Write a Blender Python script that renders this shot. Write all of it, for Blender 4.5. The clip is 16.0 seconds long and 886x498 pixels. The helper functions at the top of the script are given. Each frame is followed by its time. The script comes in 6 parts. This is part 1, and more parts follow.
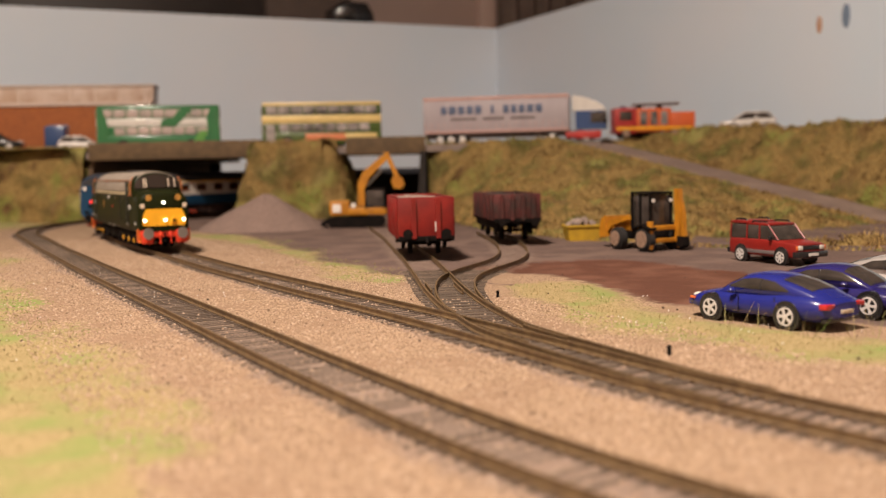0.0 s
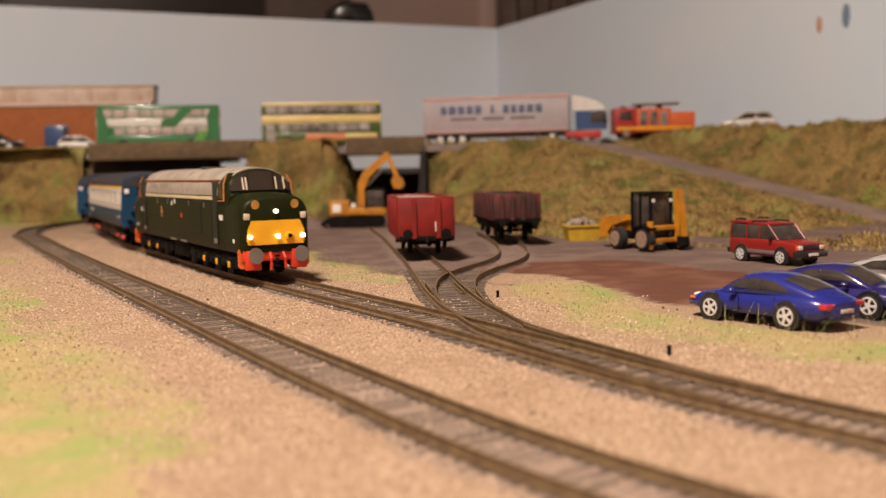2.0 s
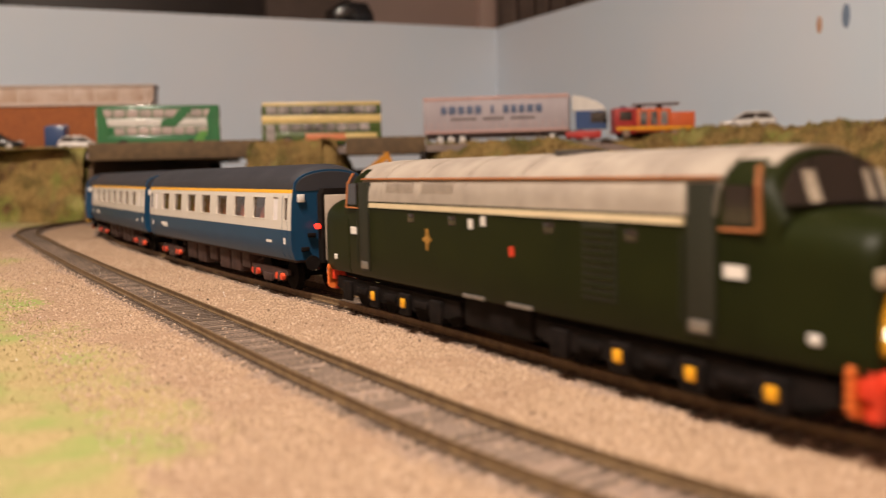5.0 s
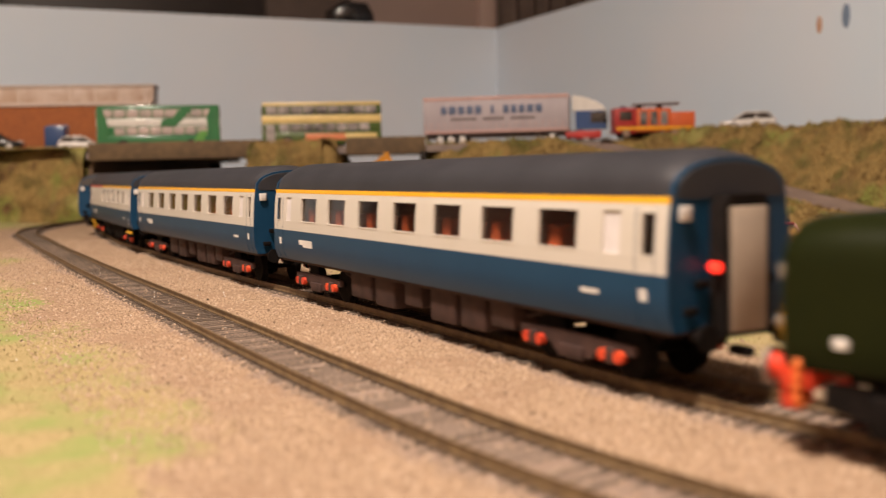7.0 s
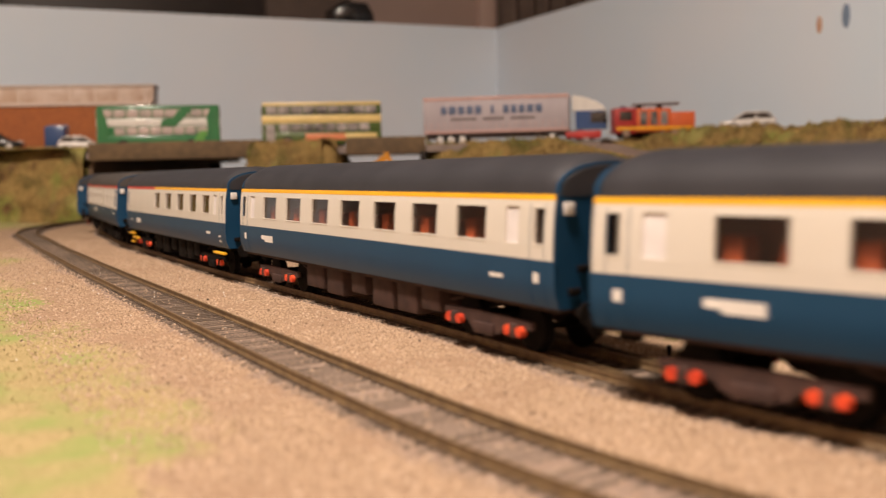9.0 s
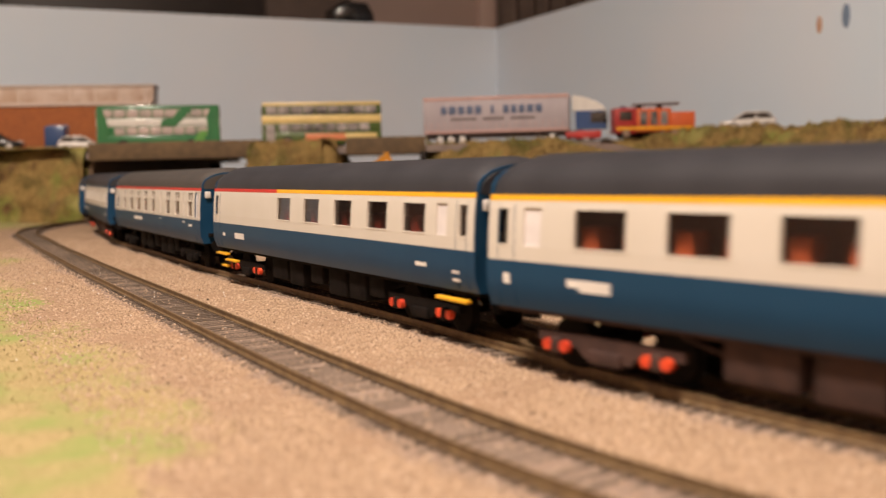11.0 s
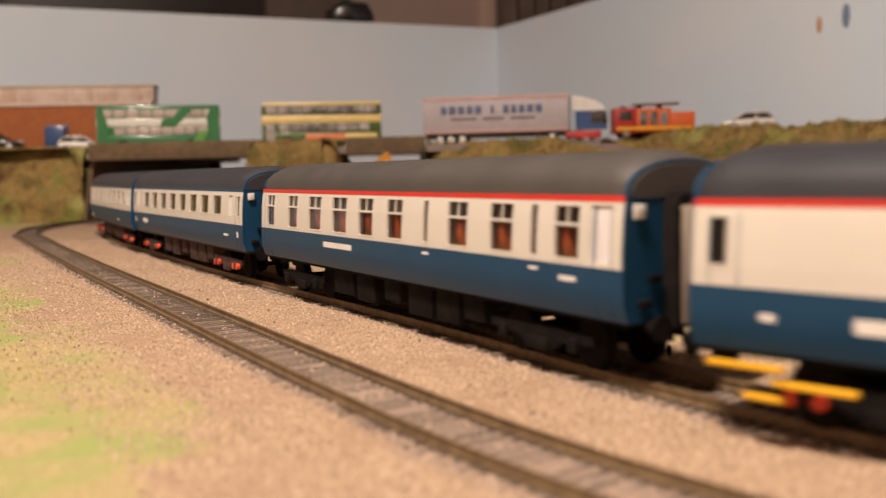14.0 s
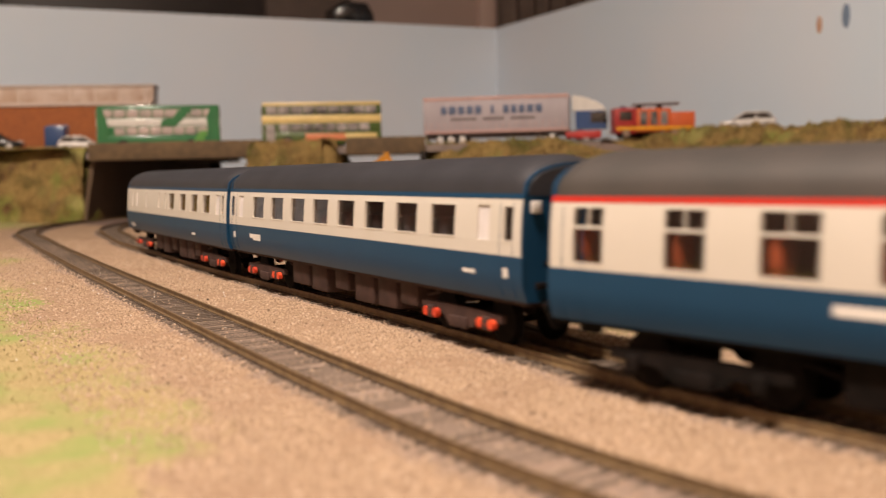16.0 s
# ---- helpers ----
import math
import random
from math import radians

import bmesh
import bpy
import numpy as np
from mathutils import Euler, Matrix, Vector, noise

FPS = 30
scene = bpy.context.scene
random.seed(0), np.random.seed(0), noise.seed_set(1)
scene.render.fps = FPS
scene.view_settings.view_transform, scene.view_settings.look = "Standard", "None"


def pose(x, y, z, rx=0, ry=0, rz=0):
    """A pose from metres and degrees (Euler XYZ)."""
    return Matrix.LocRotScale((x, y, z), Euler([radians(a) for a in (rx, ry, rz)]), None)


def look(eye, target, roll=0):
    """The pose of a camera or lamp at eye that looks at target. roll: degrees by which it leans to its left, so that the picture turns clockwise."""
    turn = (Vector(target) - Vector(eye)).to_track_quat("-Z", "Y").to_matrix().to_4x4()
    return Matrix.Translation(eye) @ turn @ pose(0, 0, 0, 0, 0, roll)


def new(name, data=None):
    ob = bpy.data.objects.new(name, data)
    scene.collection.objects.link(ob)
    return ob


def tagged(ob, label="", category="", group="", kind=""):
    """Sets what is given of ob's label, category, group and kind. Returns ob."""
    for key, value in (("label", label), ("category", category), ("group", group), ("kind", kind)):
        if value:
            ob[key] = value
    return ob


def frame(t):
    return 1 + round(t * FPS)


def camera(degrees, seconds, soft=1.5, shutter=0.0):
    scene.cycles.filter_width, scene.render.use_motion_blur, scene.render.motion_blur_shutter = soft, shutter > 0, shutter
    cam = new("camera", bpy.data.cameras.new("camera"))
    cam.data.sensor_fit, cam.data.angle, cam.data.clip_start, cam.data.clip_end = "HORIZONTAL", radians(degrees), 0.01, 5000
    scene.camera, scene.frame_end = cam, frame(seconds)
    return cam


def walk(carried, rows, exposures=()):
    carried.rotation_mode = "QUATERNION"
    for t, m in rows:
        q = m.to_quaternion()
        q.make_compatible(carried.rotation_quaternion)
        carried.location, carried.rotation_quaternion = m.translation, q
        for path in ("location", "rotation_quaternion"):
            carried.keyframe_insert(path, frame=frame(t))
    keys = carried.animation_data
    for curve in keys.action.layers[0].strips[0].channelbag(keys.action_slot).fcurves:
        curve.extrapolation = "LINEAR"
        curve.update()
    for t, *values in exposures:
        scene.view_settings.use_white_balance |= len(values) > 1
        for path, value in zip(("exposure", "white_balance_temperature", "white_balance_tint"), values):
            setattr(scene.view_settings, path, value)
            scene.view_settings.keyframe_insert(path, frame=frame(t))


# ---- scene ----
# All plans below are in millimetres (a 1:76 model railway on a tabletop); K turns them into metres.
K = 0.001
EYE = Vector((0.0, 0.0, 0.0504))
cam = camera(48.287, 16.0, soft=1.2, shutter=0.5)
cam.data.dof.use_dof = True
cam.data.dof.focus_distance = 0.41
cam.data.dof.aperture_fstop = 13.0
TILT = radians(-4.6014)
VIEW = look(EYE, EYE + Vector((0, math.cos(TILT), math.sin(TILT))), -1.306)
walk(cam, [(0.0, VIEW), (16.0, VIEW)])

# ---- light: one warm room lamp, and the dim light of the room ----
world = bpy.data.worlds.new("room_light")
scene.world = world
world.use_nodes = True
world.node_tree.nodes["Background"].inputs[0].default_value = (1.0, 0.86, 0.74, 1)
world.node_tree.nodes["Background"].inputs[1].default_value = 0.25
lamp_data = bpy.data.lights.new("room_lamp", "AREA")
lamp_data.shape, lamp_data.size, lamp_data.energy, lamp_data.color = "DISK", 0.26, 58, (1.0, 0.83, 0.70)
room_lamp = new("room_lamp", lamp_data)
room_lamp.matrix_world = look((-0.38, -0.20, 1.42), (-0.38, -0.20, 0.0))
scene.view_settings.exposure = 0.0


# ---- materials ----
def mat(name, c1, c2=None, scale=150.0, rough=0.6, metal=0.0, bump=0.0, bscale=None, coat=0.0, emit=0.0, detail=4.0, alpha=1.0, random_tone=0.0, trans=0.0, wear=0.12, spec=0.5):
    """A procedural surface: two colours mixed by noise at two scales, with matching roughness and relief."""
    m = bpy.data.materials.new(name)
    m.use_nodes = True
    n, l = m.node_tree.nodes, m.node_tree.links
    b = n["Principled BSDF"]
    c2 = c2 or tuple(v * (1 - wear) for v in c1)
    tc = n.new("ShaderNodeTexCoord")
    nz = n.new("ShaderNodeTexNoise")
    nz.inputs["Scale"].default_value, nz.inputs["Detail"].default_value = scale, detail
    l.new(tc.outputs["Object"], nz.inputs["Vector"])
    ramp = n.new("ShaderNodeMapRange")
    ramp.inputs[1].default_value, ramp.inputs[2].default_value = 0.35, 0.65
    l.new(nz.outputs["Fac"], ramp.inputs[0])
    mix = n.new("ShaderNodeMix")
    mix.data_type = "RGBA"
    mix.inputs[6].default_value, mix.inputs[7].default_value = (*c1, 1), (*c2, 1)
    l.new(ramp.outputs[0], mix.inputs[0])
    out = mix.outputs[2]
    big = n.new("ShaderNodeTexNoise")
    big.inputs["Scale"].default_value = scale * 0.17
    l.new(tc.outputs["Object"], big.inputs["Vector"])
    hs = n.new("ShaderNodeHueSaturation")
    mr = n.new("ShaderNodeMapRange")
    mr.inputs[3].default_value, mr.inputs[4].default_value = 1 - wear, 1 + wear
    if random_tone:
        oi = n.new("ShaderNodeObjectInfo")
        mr.inputs[3].default_value, mr.inputs[4].default_value = 1 - random_tone, 1 + random_tone
        l.new(oi.outputs["Random"], mr.inputs[0])
    else:
        l.new(big.outputs["Fac"], mr.inputs[0])
    l.new(mr.outputs[0], hs.inputs["Value"])
    l.new(out, hs.inputs["Color"])
    l.new(hs.outputs[0], b.inputs["Base Color"])
    rr = n.new("ShaderNodeMapRange")
    rr.inputs[3].default_value, rr.inputs[4].default_value = max(0.03, rough - 0.08), min(1, rough + 0.08)
    l.new(big.outputs["Fac"], rr.inputs[0])
    l.new(rr.outputs[0], b.inputs["Roughness"])
    b.inputs["Metallic"].default_value = metal
    b.inputs["Specular IOR Level"].default_value = spec
    b.inputs["Coat Weight"].default_value = coat
    b.inputs["Transmission Weight"].default_value = trans
    if emit:
        b.inputs["Emission Color"].default_value, b.inputs["Emission Strength"].default_value = (*c1, 1), emit
    if bump:
        bn = n.new("ShaderNodeTexNoise")
        bn.inputs["Scale"].default_value, bn.inputs["Detail"].default_value = bscale or scale * 3, 6
        l.new(tc.outputs["Object"], bn.inputs["Vector"])
        bp = n.new("ShaderNodeBump")
        bp.inputs["Strength"].default_value, bp.inputs["Distance"].default_value = bump, 0.0008
        l.new(bn.outputs["Fac"], bp.inputs["Height"])
        l.new(bp.outputs[0], b.inputs["Normal"])
    return m


def ground_mat(name, stops, grain=1300.0, bump=0.7, blotch=34.0):
    """Ground cover: scatter colours chosen by three layers of the mesh (grass, yard, earth) over sand, each mottled at two scales."""
    m = bpy.data.materials.new(name)
    m.use_nodes = True
    n, l = m.node_tree.nodes, m.node_tree.links
    b = n["Principled BSDF"]
    b.inputs["Roughness"].default_value = 0.95
    b.inputs["Specular IOR Level"].default_value = 0.15
    tc = n.new("ShaderNodeTexCoord")

    def noise_at(s, d=5.0):
        z = n.new("ShaderNodeTexNoise")
        z.inputs["Scale"].default_value, z.inputs["Detail"].default_value = s, d
        l.new(tc.outputs["Object"], z.inputs["Vector"])
        return z.outputs["Fac"]

    fine, mid = noise_at(grain, 6), noise_at(blotch)

    def two(a, c, fac, lo=0.38, hi=0.62):
        r = n.new("ShaderNodeMapRange")
        r.inputs[1].default_value, r.inputs[2].default_value = lo, hi
        l.new(fac, r.inputs[0])
        x = n.new("ShaderNodeMix")
        x.data_type = "RGBA"
        for slot, v in ((6, a), (7, c)):
            if isinstance(v, tuple):
                x.inputs[slot].default_value = (*v, 1)
            else:
                l.new(v, x.inputs[slot])
        l.new(r.outputs[0], x.inputs[0])
        return x.outputs[2]

    colour = None
    for layer, (a, c, d) in stops:
        tone = two(two(a, c, fine), d, mid, 0.46, 0.64)
        if colour is None:
            colour = tone
            continue
        at = n.new("ShaderNodeAttribute")
        at.attribute_name = layer
        add = n.new("ShaderNodeMath")
        add.operation = "ADD"
        l.new(at.outputs["Fac"], add.inputs[0])
        sub = n.new("ShaderNodeMath")
        sub.operation = "MULTIPLY_ADD"
        sub.inputs[1].default_value, sub.inputs[2].default_value = 1.1, -0.55
        l.new(noise_at(grain * 0.16, 6), sub.inputs[0])
        l.new(sub.outputs[0], add.inputs[1])
        colour = two(colour, tone, add.outputs[0], 0.22, 0.78)
    l.new(colour, b.inputs["Base Color"])
    bp = n.new("ShaderNodeBump")
    bp.inputs["Strength"].default_value, bp.inputs["Distance"].default_value = bump, 0.0006
    l.new(fine, bp.inputs["Height"])
    l.new(bp.outputs[0], b.inputs["Normal"])
    return m


SAND = ((0.47, 0.335, 0.225), (0.17, 0.11, 0.068), (0.29, 0.195, 0.128))
GRASS = ((0.42, 0.325, 0.17), (0.25, 0.20, 0.09), (0.24, 0.275, 0.09))
YARD = ((0.155, 0.107, 0.092), (0.105, 0.072, 0.062), (0.18, 0.125, 0.103))
EARTH = ((0.135, 0.058, 0.037), (0.09, 0.040, 0.027), (0.165, 0.078, 0.052))
M_GROUND = ground_mat("scatter_ground", [("sand", SAND), ("grass", GRASS), ("yard", YARD), ("earth", EARTH), ("bed", ((0.36, 0.27, 0.215), (0.15, 0.108, 0.082), (0.24, 0.175, 0.138)))])
BANK = ((0.29, 0.20, 0.074), (0.16, 0.105, 0.038), (0.095, 0.075, 0.026))
M_BANK = ground_mat("turf_bank", [("sand", BANK), ("grass", ((0.20, 0.215, 0.05), (0.13, 0.13, 0.036), (0.30, 0.265, 0.095))), ("yard", ((0.12, 0.066, 0.026), (0.07, 0.042, 0.019), (0.2, 0.13, 0.06))), ("earth", ((0.23, 0.17, 0.14), (0.18, 0.13, 0.11), (0.26, 0.195, 0.16)))], 500.0, 0.9, 30.0)
M_ROAD = mat("road_grey", (0.24, 0.19, 0.165), (0.19, 0.15, 0.13), 120, 0.9, bump=0.3)
M_SKY = mat("backscene_paint", (0.79, 0.85, 0.93), (0.70, 0.835, 0.96), 2.2, 0.7, bump=0.05, bscale=400, wear=0.05)
M_RAIL = mat("rusty_rail", (0.19, 0.125, 0.06), (0.12, 0.075, 0.038), 300, 0.55, 0.2, 0.2)
M_SLEEPER = mat("sleeper_brown", (0.12, 0.088, 0.064), (0.085, 0.062, 0.045), 260, 0.85, bump=0.5, random_tone=0.2)
M_TRIM = mat("stone_parapet", (0.135, 0.088, 0.045), (0.09, 0.06, 0.032), 120, 0.9, bump=0.5)
M_WING = mat("brown_wing_wall", (0.11, 0.072, 0.042), (0.085, 0.055, 0.032), 30, 0.9, bump=0.2)
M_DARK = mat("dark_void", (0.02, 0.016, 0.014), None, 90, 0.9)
M_BLACK = mat("underframe_black", (0.006, 0.005, 0.0045), (0.012, 0.009, 0.008), 220, 0.8, bump=0.1, spec=0.08)
M_BROWN = mat("underframe_brown", (0.062, 0.034, 0.028), (0.04, 0.023, 0.02), 220, 0.75, bump=0.1, spec=0.25)
M_BLUE = mat("rail_blue", (0.008, 0.044, 0.098), (0.0095, 0.048, 0.105), 60, 0.38, wear=0.06, spec=0.25)
M_CREAM = mat("coach_grey_white", (0.57, 0.53, 0.475), (0.55, 0.51, 0.45), 60, 0.45, wear=0.04)
M_ROOF = mat("coach_roof_grey", (0.036, 0.036, 0.042), (0.029, 0.029, 0.034), 60, 0.5, bump=0.05, spec=0.3)
M_ROOF2 = mat("coach_roof_brown_grey", (0.058, 0.05, 0.046), (0.046, 0.041, 0.038), 60, 0.6)
M_YEL = mat("stripe_yellow", (0.80, 0.42, 0.02), None, 80, 0.4)
M_RED = mat("stripe_red", (0.52, 0.03, 0.02), None, 80, 0.4)
M_WHITE = mat("lettering_white", (0.75, 0.72, 0.68), None, 120, 0.5)
M_FROST = mat("frosted_pane", (0.68, 0.64, 0.64), None, 120, 0.3)
M_SEAT = mat("seat_orange", (0.50, 0.14, 0.05), (0.3, 0.08, 0.03), 90, 0.8)
M_SEATB = mat("seat_blue", (0.02, 0.06, 0.10), (0.10, 0.03, 0.015), 90, 0.8)
M_SHELL = mat("coach_inside", (0.30, 0.13, 0.07), (0.2, 0.09, 0.05), 60, 0.8)
M_ORANGE = mat("axlebox_orange", (0.75, 0.08, 0.02), (0.5, 0.04, 0.015), 200, 0.5)
M_GLASS = mat("dark_glass", (0.03, 0.022, 0.018), None, 60, 0.06, coat=0.3)
M_GREEN = mat("loco_green", (0.0125, 0.0155, 0.0034), (0.0095, 0.0125, 0.003), 50, 0.42, wear=0.06, spec=0.1)
M_LROOF = mat("loco_roof_grey", (0.33, 0.285, 0.235), (0.25, 0.21, 0.175), 120, 0.6, wear=0.1)
M_LCREAM = mat("loco_cream", (0.66, 0.55, 0.36), None, 100, 0.5)
M_PANEL = mat("warning_yellow", (0.82, 0.40, 0.015), None, 80, 0.4)
M_BUFRED = mat("buffer_red", (0.72, 0.055, 0.02), (0.6, 0.04, 0.018), 150, 0.4)
M_STEEL = mat("buffer_steel", (0.33, 0.31, 0.29), None, 200, 0.35, 0.7)
M_LIT = mat("lit_headcode_disc", (1.0, 0.93, 0.75), None, 50, 0.4, emit=4.0)
M_TAIL = mat("lit_tail_lamp", (1.0, 0.03, 0.015), None, 50, 0.4, emit=2.5)
M_COPPER = mat("orange_brown_frame", (0.42, 0.15, 0.05), None, 100, 0.5)


# ---- mesh helpers (millimetres in, metres out) ----
def box(bm, x0, x1, y0, y1, z0, z1, bev=0.0):
    v = [bm.verts.new((x, y, z)) for x in (x0, x1) for y in (y0, y1) for z in (z0, z1)]
    fs = [bm.faces.new([v[i] for i in q]) for q in ((0, 1, 3, 2), (4, 6, 7, 5), (0, 4, 5, 1), (2, 3, 7, 6), (0, 2, 6, 4), (1, 5, 7, 3))]
    if bev:
        es = list({e for f in fs for e in f.edges})
        bmesh.ops.bevel(bm, geom=es, offset=bev, segments=2, affect="EDGES", profile=0.5)
    return bm


def cyl(bm, c, r, d, axis="y", seg=20, r2=None):
    """A cylinder (or cone) centred on c along an axis."""
    rot = {"z": Matrix(), "x": Matrix.Rotation(radians(90), 4, "Y"), "y": Matrix.Rotation(radians(-90), 4, "X")}[axis]
    bmesh.ops.create_cone(bm, cap_ends=True, segments=seg, radius1=r, radius2=r if r2 is None else r2, depth=d, matrix=Matrix.Translation(c) @ rot)
    return bm


def ball(bm, c, r, u=14, v=8, sx=1, sy=1, sz=1):
    bmesh.ops.create_uvsphere(bm, u_segments=u, v_segments=v, radius=r, matrix=Matrix.Translation(c) @ Matrix.Diagonal((sx, sy, sz, 1)))
    return bm


def loft(bm, rings, closed=True, caps=True):
    """Skins rings of equally many points."""
    vs = [[bm.verts.new(p) for p in r] for r in rings]
    n = len(rings[0])
    for a, b in zip(vs, vs[1:]):
        for i in range(n if closed else n - 1):
            j = (i + 1) % n
            bm.faces.new((a[i], a[j], b[j], b[i]))
    if caps and closed:
        bm.faces.new(list(reversed(vs[0])))
        bm.faces.new(vs[-1])
    return bm


def prism(bm, profile, a, b, axis="y"):
    """Extrudes a closed 2D outline from a to b along an axis (outline in the two other axes)."""
    put = {"y": lambda p, t: (p[0], t, p[1]), "x": lambda p, t: (t, p[0], p[1]), "z": lambda p, t: (p[0], p[1], t)}[axis]
    return loft(bm, [[put(p, a) for p in profile], [put(p, b) for p in profile]])


def tube(bm, pts, r, seg=6):
    pts = [Vector(p) for p in pts]
    rings = []
    for i, p in enumerate(pts):
        d = (pts[min(i + 1, len(pts) - 1)] - pts[max(i - 1, 0)]).normalized()
        s = d.cross(Vector((0.13, 0.21, 0.97))).normalized()
        u = s.cross(d)
        rings.append([p + r * (math.cos(k * 2 * math.pi / seg) * s + math.sin(k * 2 * math.pi / seg) * u) for k in range(seg)])
    return loft(bm, rings)


def mesh_of(name, bm, material, sharp=0.6):
    for v in bm.verts:
        v.co *= K
    bmesh.ops.recalc_face_normals(bm, faces=bm.faces[:])
    for f in bm.faces:
        f.smooth = True
    for e in bm.edges:
        if len(e.link_faces) != 2 or e.calc_face_angle(0) > sharp:
            e.smooth = False
    me = bpy.data.meshes.new(name)
    bm.to_mesh(me)
    bm.free()
    me.materials.append(material)
    return me


def part(name, bm, material, parent=None, label="", at=None):
    ob = new(name, mesh_of(name, bm, material))
    if parent:
        ob.parent = parent
    if at is not None:
        ob.matrix_basis = at
    if label:
        ob["label"] = label
    return ob


def piece(name, mesh, parent, m):
    ob = new(name, mesh)
    ob.parent = parent
    ob.matrix_basis = m
    return ob


def thing(name, label, category, group="", at=None):
    ob = new(name)
    ob.empty_display_size = 0.01
    if at is not None:
        ob.matrix_basis = at
    return tagged(ob, label, category, group)


def B():
    return bmesh.new()


def mm(x, y, z, rz=0.0, rx=0.0, ry=0.0):
    return pose(x * K, y * K, z * K, rx, ry, rz)


# ---- the plan of the tracks: curvature (1/m) at stations along each line, from the near end ----
def line_plan(x, y, th, stations, curv, length=2520.0, step=5.0, back=1900.0, back_curve=0.0, back_arc=0.0):
    """Stations, x, y and heading; before station 0 the line runs on as an arc and then straight."""
    s = np.arange(0, length, step)
    k = np.interp(s, stations, curv) / 1000
    t = th - np.concatenate([[0], np.cumsum(k[:-1] * step)])
    px = x + np.concatenate([[0], np.cumsum(-np.sin(t[:-1]) * step)])
    py = y + np.concatenate([[0], np.cumsum(np.cos(t[:-1]) * step)])
    b = np.arange(-step, -back - 1, -step)
    tb = th + np.cumsum(np.where(b > -back_arc, back_curve, 0.0) * step / 1000)
    bx = x + np.cumsum(np.sin(tb) * step)
    by = y - np.cumsum(np.cos(tb) * step)
    return (np.concatenate([b[::-1], s]), np.concatenate([bx[::-1], px]), np.concatenate([by[::-1], py]), np.concatenate([tb[::-1], t]))


LINE_A = line_plan(51.77, 128.28, 0.7528, (0, 120, 240, 360, 480, 600, 720, 840, 900, 2600), (3.5617, 0.2832, -0.03, -0.05, 0.2, -0.1, 0.3, -0.6, 1000 / 438, 1000 / 438))
LINE_B = line_plan(106.68, 154.62, 0.6933, (0, 80, 150, 300, 480, 600, 720, 840, 900, 1400, 1420, 1640, 1660, 2600), (2.0, 2.0, -0.6137, -0.0352, 0.4661, -0.5504, 1.4058, -1.0232, 1000 / 371, 1000 / 371, 0.0, 0.0, 1000 / 300, 1000 / 300), back_curve=1.0, back_arc=300.0)


def on_line(line, s, off=0.0):
    """Place and heading on a line at station s; off: to its right, seen going away."""
    x, y, t = (np.interp(s, line[0], line[i]) for i in (1, 2, 3))
    return x + off * math.cos(t), y + off * math.sin(t), t


def spline(pts, n=12):
    """A smooth path through plan points."""
    p = [Vector((*q, 0)) for q in pts]
    p = [2 * p[0] - p[1]] + p + [2 * p[-1] - p[-2]]
    out = []
    for a, b, c, d in zip(p, p[1:], p[2:], p[3:]):
        for i in range(n):
            t = i / n
            out.append(0.5 * ((2 * b) + (c - a) * t + (2 * a - 5 * b + 4 * c - d) * t * t + (3 * b - a - 3 * c + d) * t ** 3))
    return out + [p[-2]]


def path_line(pts):
    q = spline(pts)
    x, y = np.array([v.x for v in q]), np.array([v.y for v in q])
    s = np.concatenate([[0], np.cumsum(np.hypot(np.diff(x), np.diff(y)))])
    t = np.arctan2(-np.gradient(x), np.gradient(y))
    return (s, x, y, t)


SIDING_1 = path_line([(66, 214), (54, 235), (42, 262), (31, 286), (19, 316), (12, 348), (6, 380), (0, 426), (-6, 488), (-14, 566), (-24, 650), (-40, 780), (-58, 900)])
SIDING_2 = path_line([(15, 340), (9, 366), (6, 395), (5, 430), (7, 462), (13, 490), (23, 518), (34, 548), (42, 590), (45, 650), (43, 720), (36, 800)])


# ---- the lie of the land ----
FOOT = [(-20, 1200), (5, 1000), (40, 850), (84, 745), (120, 690), (165, 625), (250, 575), (420, 520)]
RAMP_A, RAMP_B = Vector((175, 1215)), Vector((402, 870))
ROAD_Z = 87.0
DECK = 80.0


def near_poly(x, y, pts):
    """Distance to a polyline and the share of its length at the nearest place (arrays)."""
    best, side = np.full(x.shape, 1e9), np.zeros(x.shape)
    for (ax, ay), (bx, by) in zip(pts, pts[1:]):
        dx, dy = bx - ax, by - ay
        t = np.clip(((x - ax) * dx + (y - ay) * dy) / (dx * dx + dy * dy), 0, 1)
        d = np.hypot(x - ax - t * dx, y - ay - t * dy)
        w = d < best
        best = np.where(w, d, best)
        side = np.where(w, np.sign((x - ax) * dy - (y - ay) * dx), side)
    return best, side


def fractal(x, y, scale, seed=0.0, octaves=4):
    f = np.vectorize(lambda a, b: noise.fractal((a / scale, b / scale, seed), 1.0, 2.0, octaves))
    return f(x, y)


def smooth(a, b, v):
    t = np.clip((v - a) / (b - a), 0, 1)
    return t * t * (3 - 2 * t)


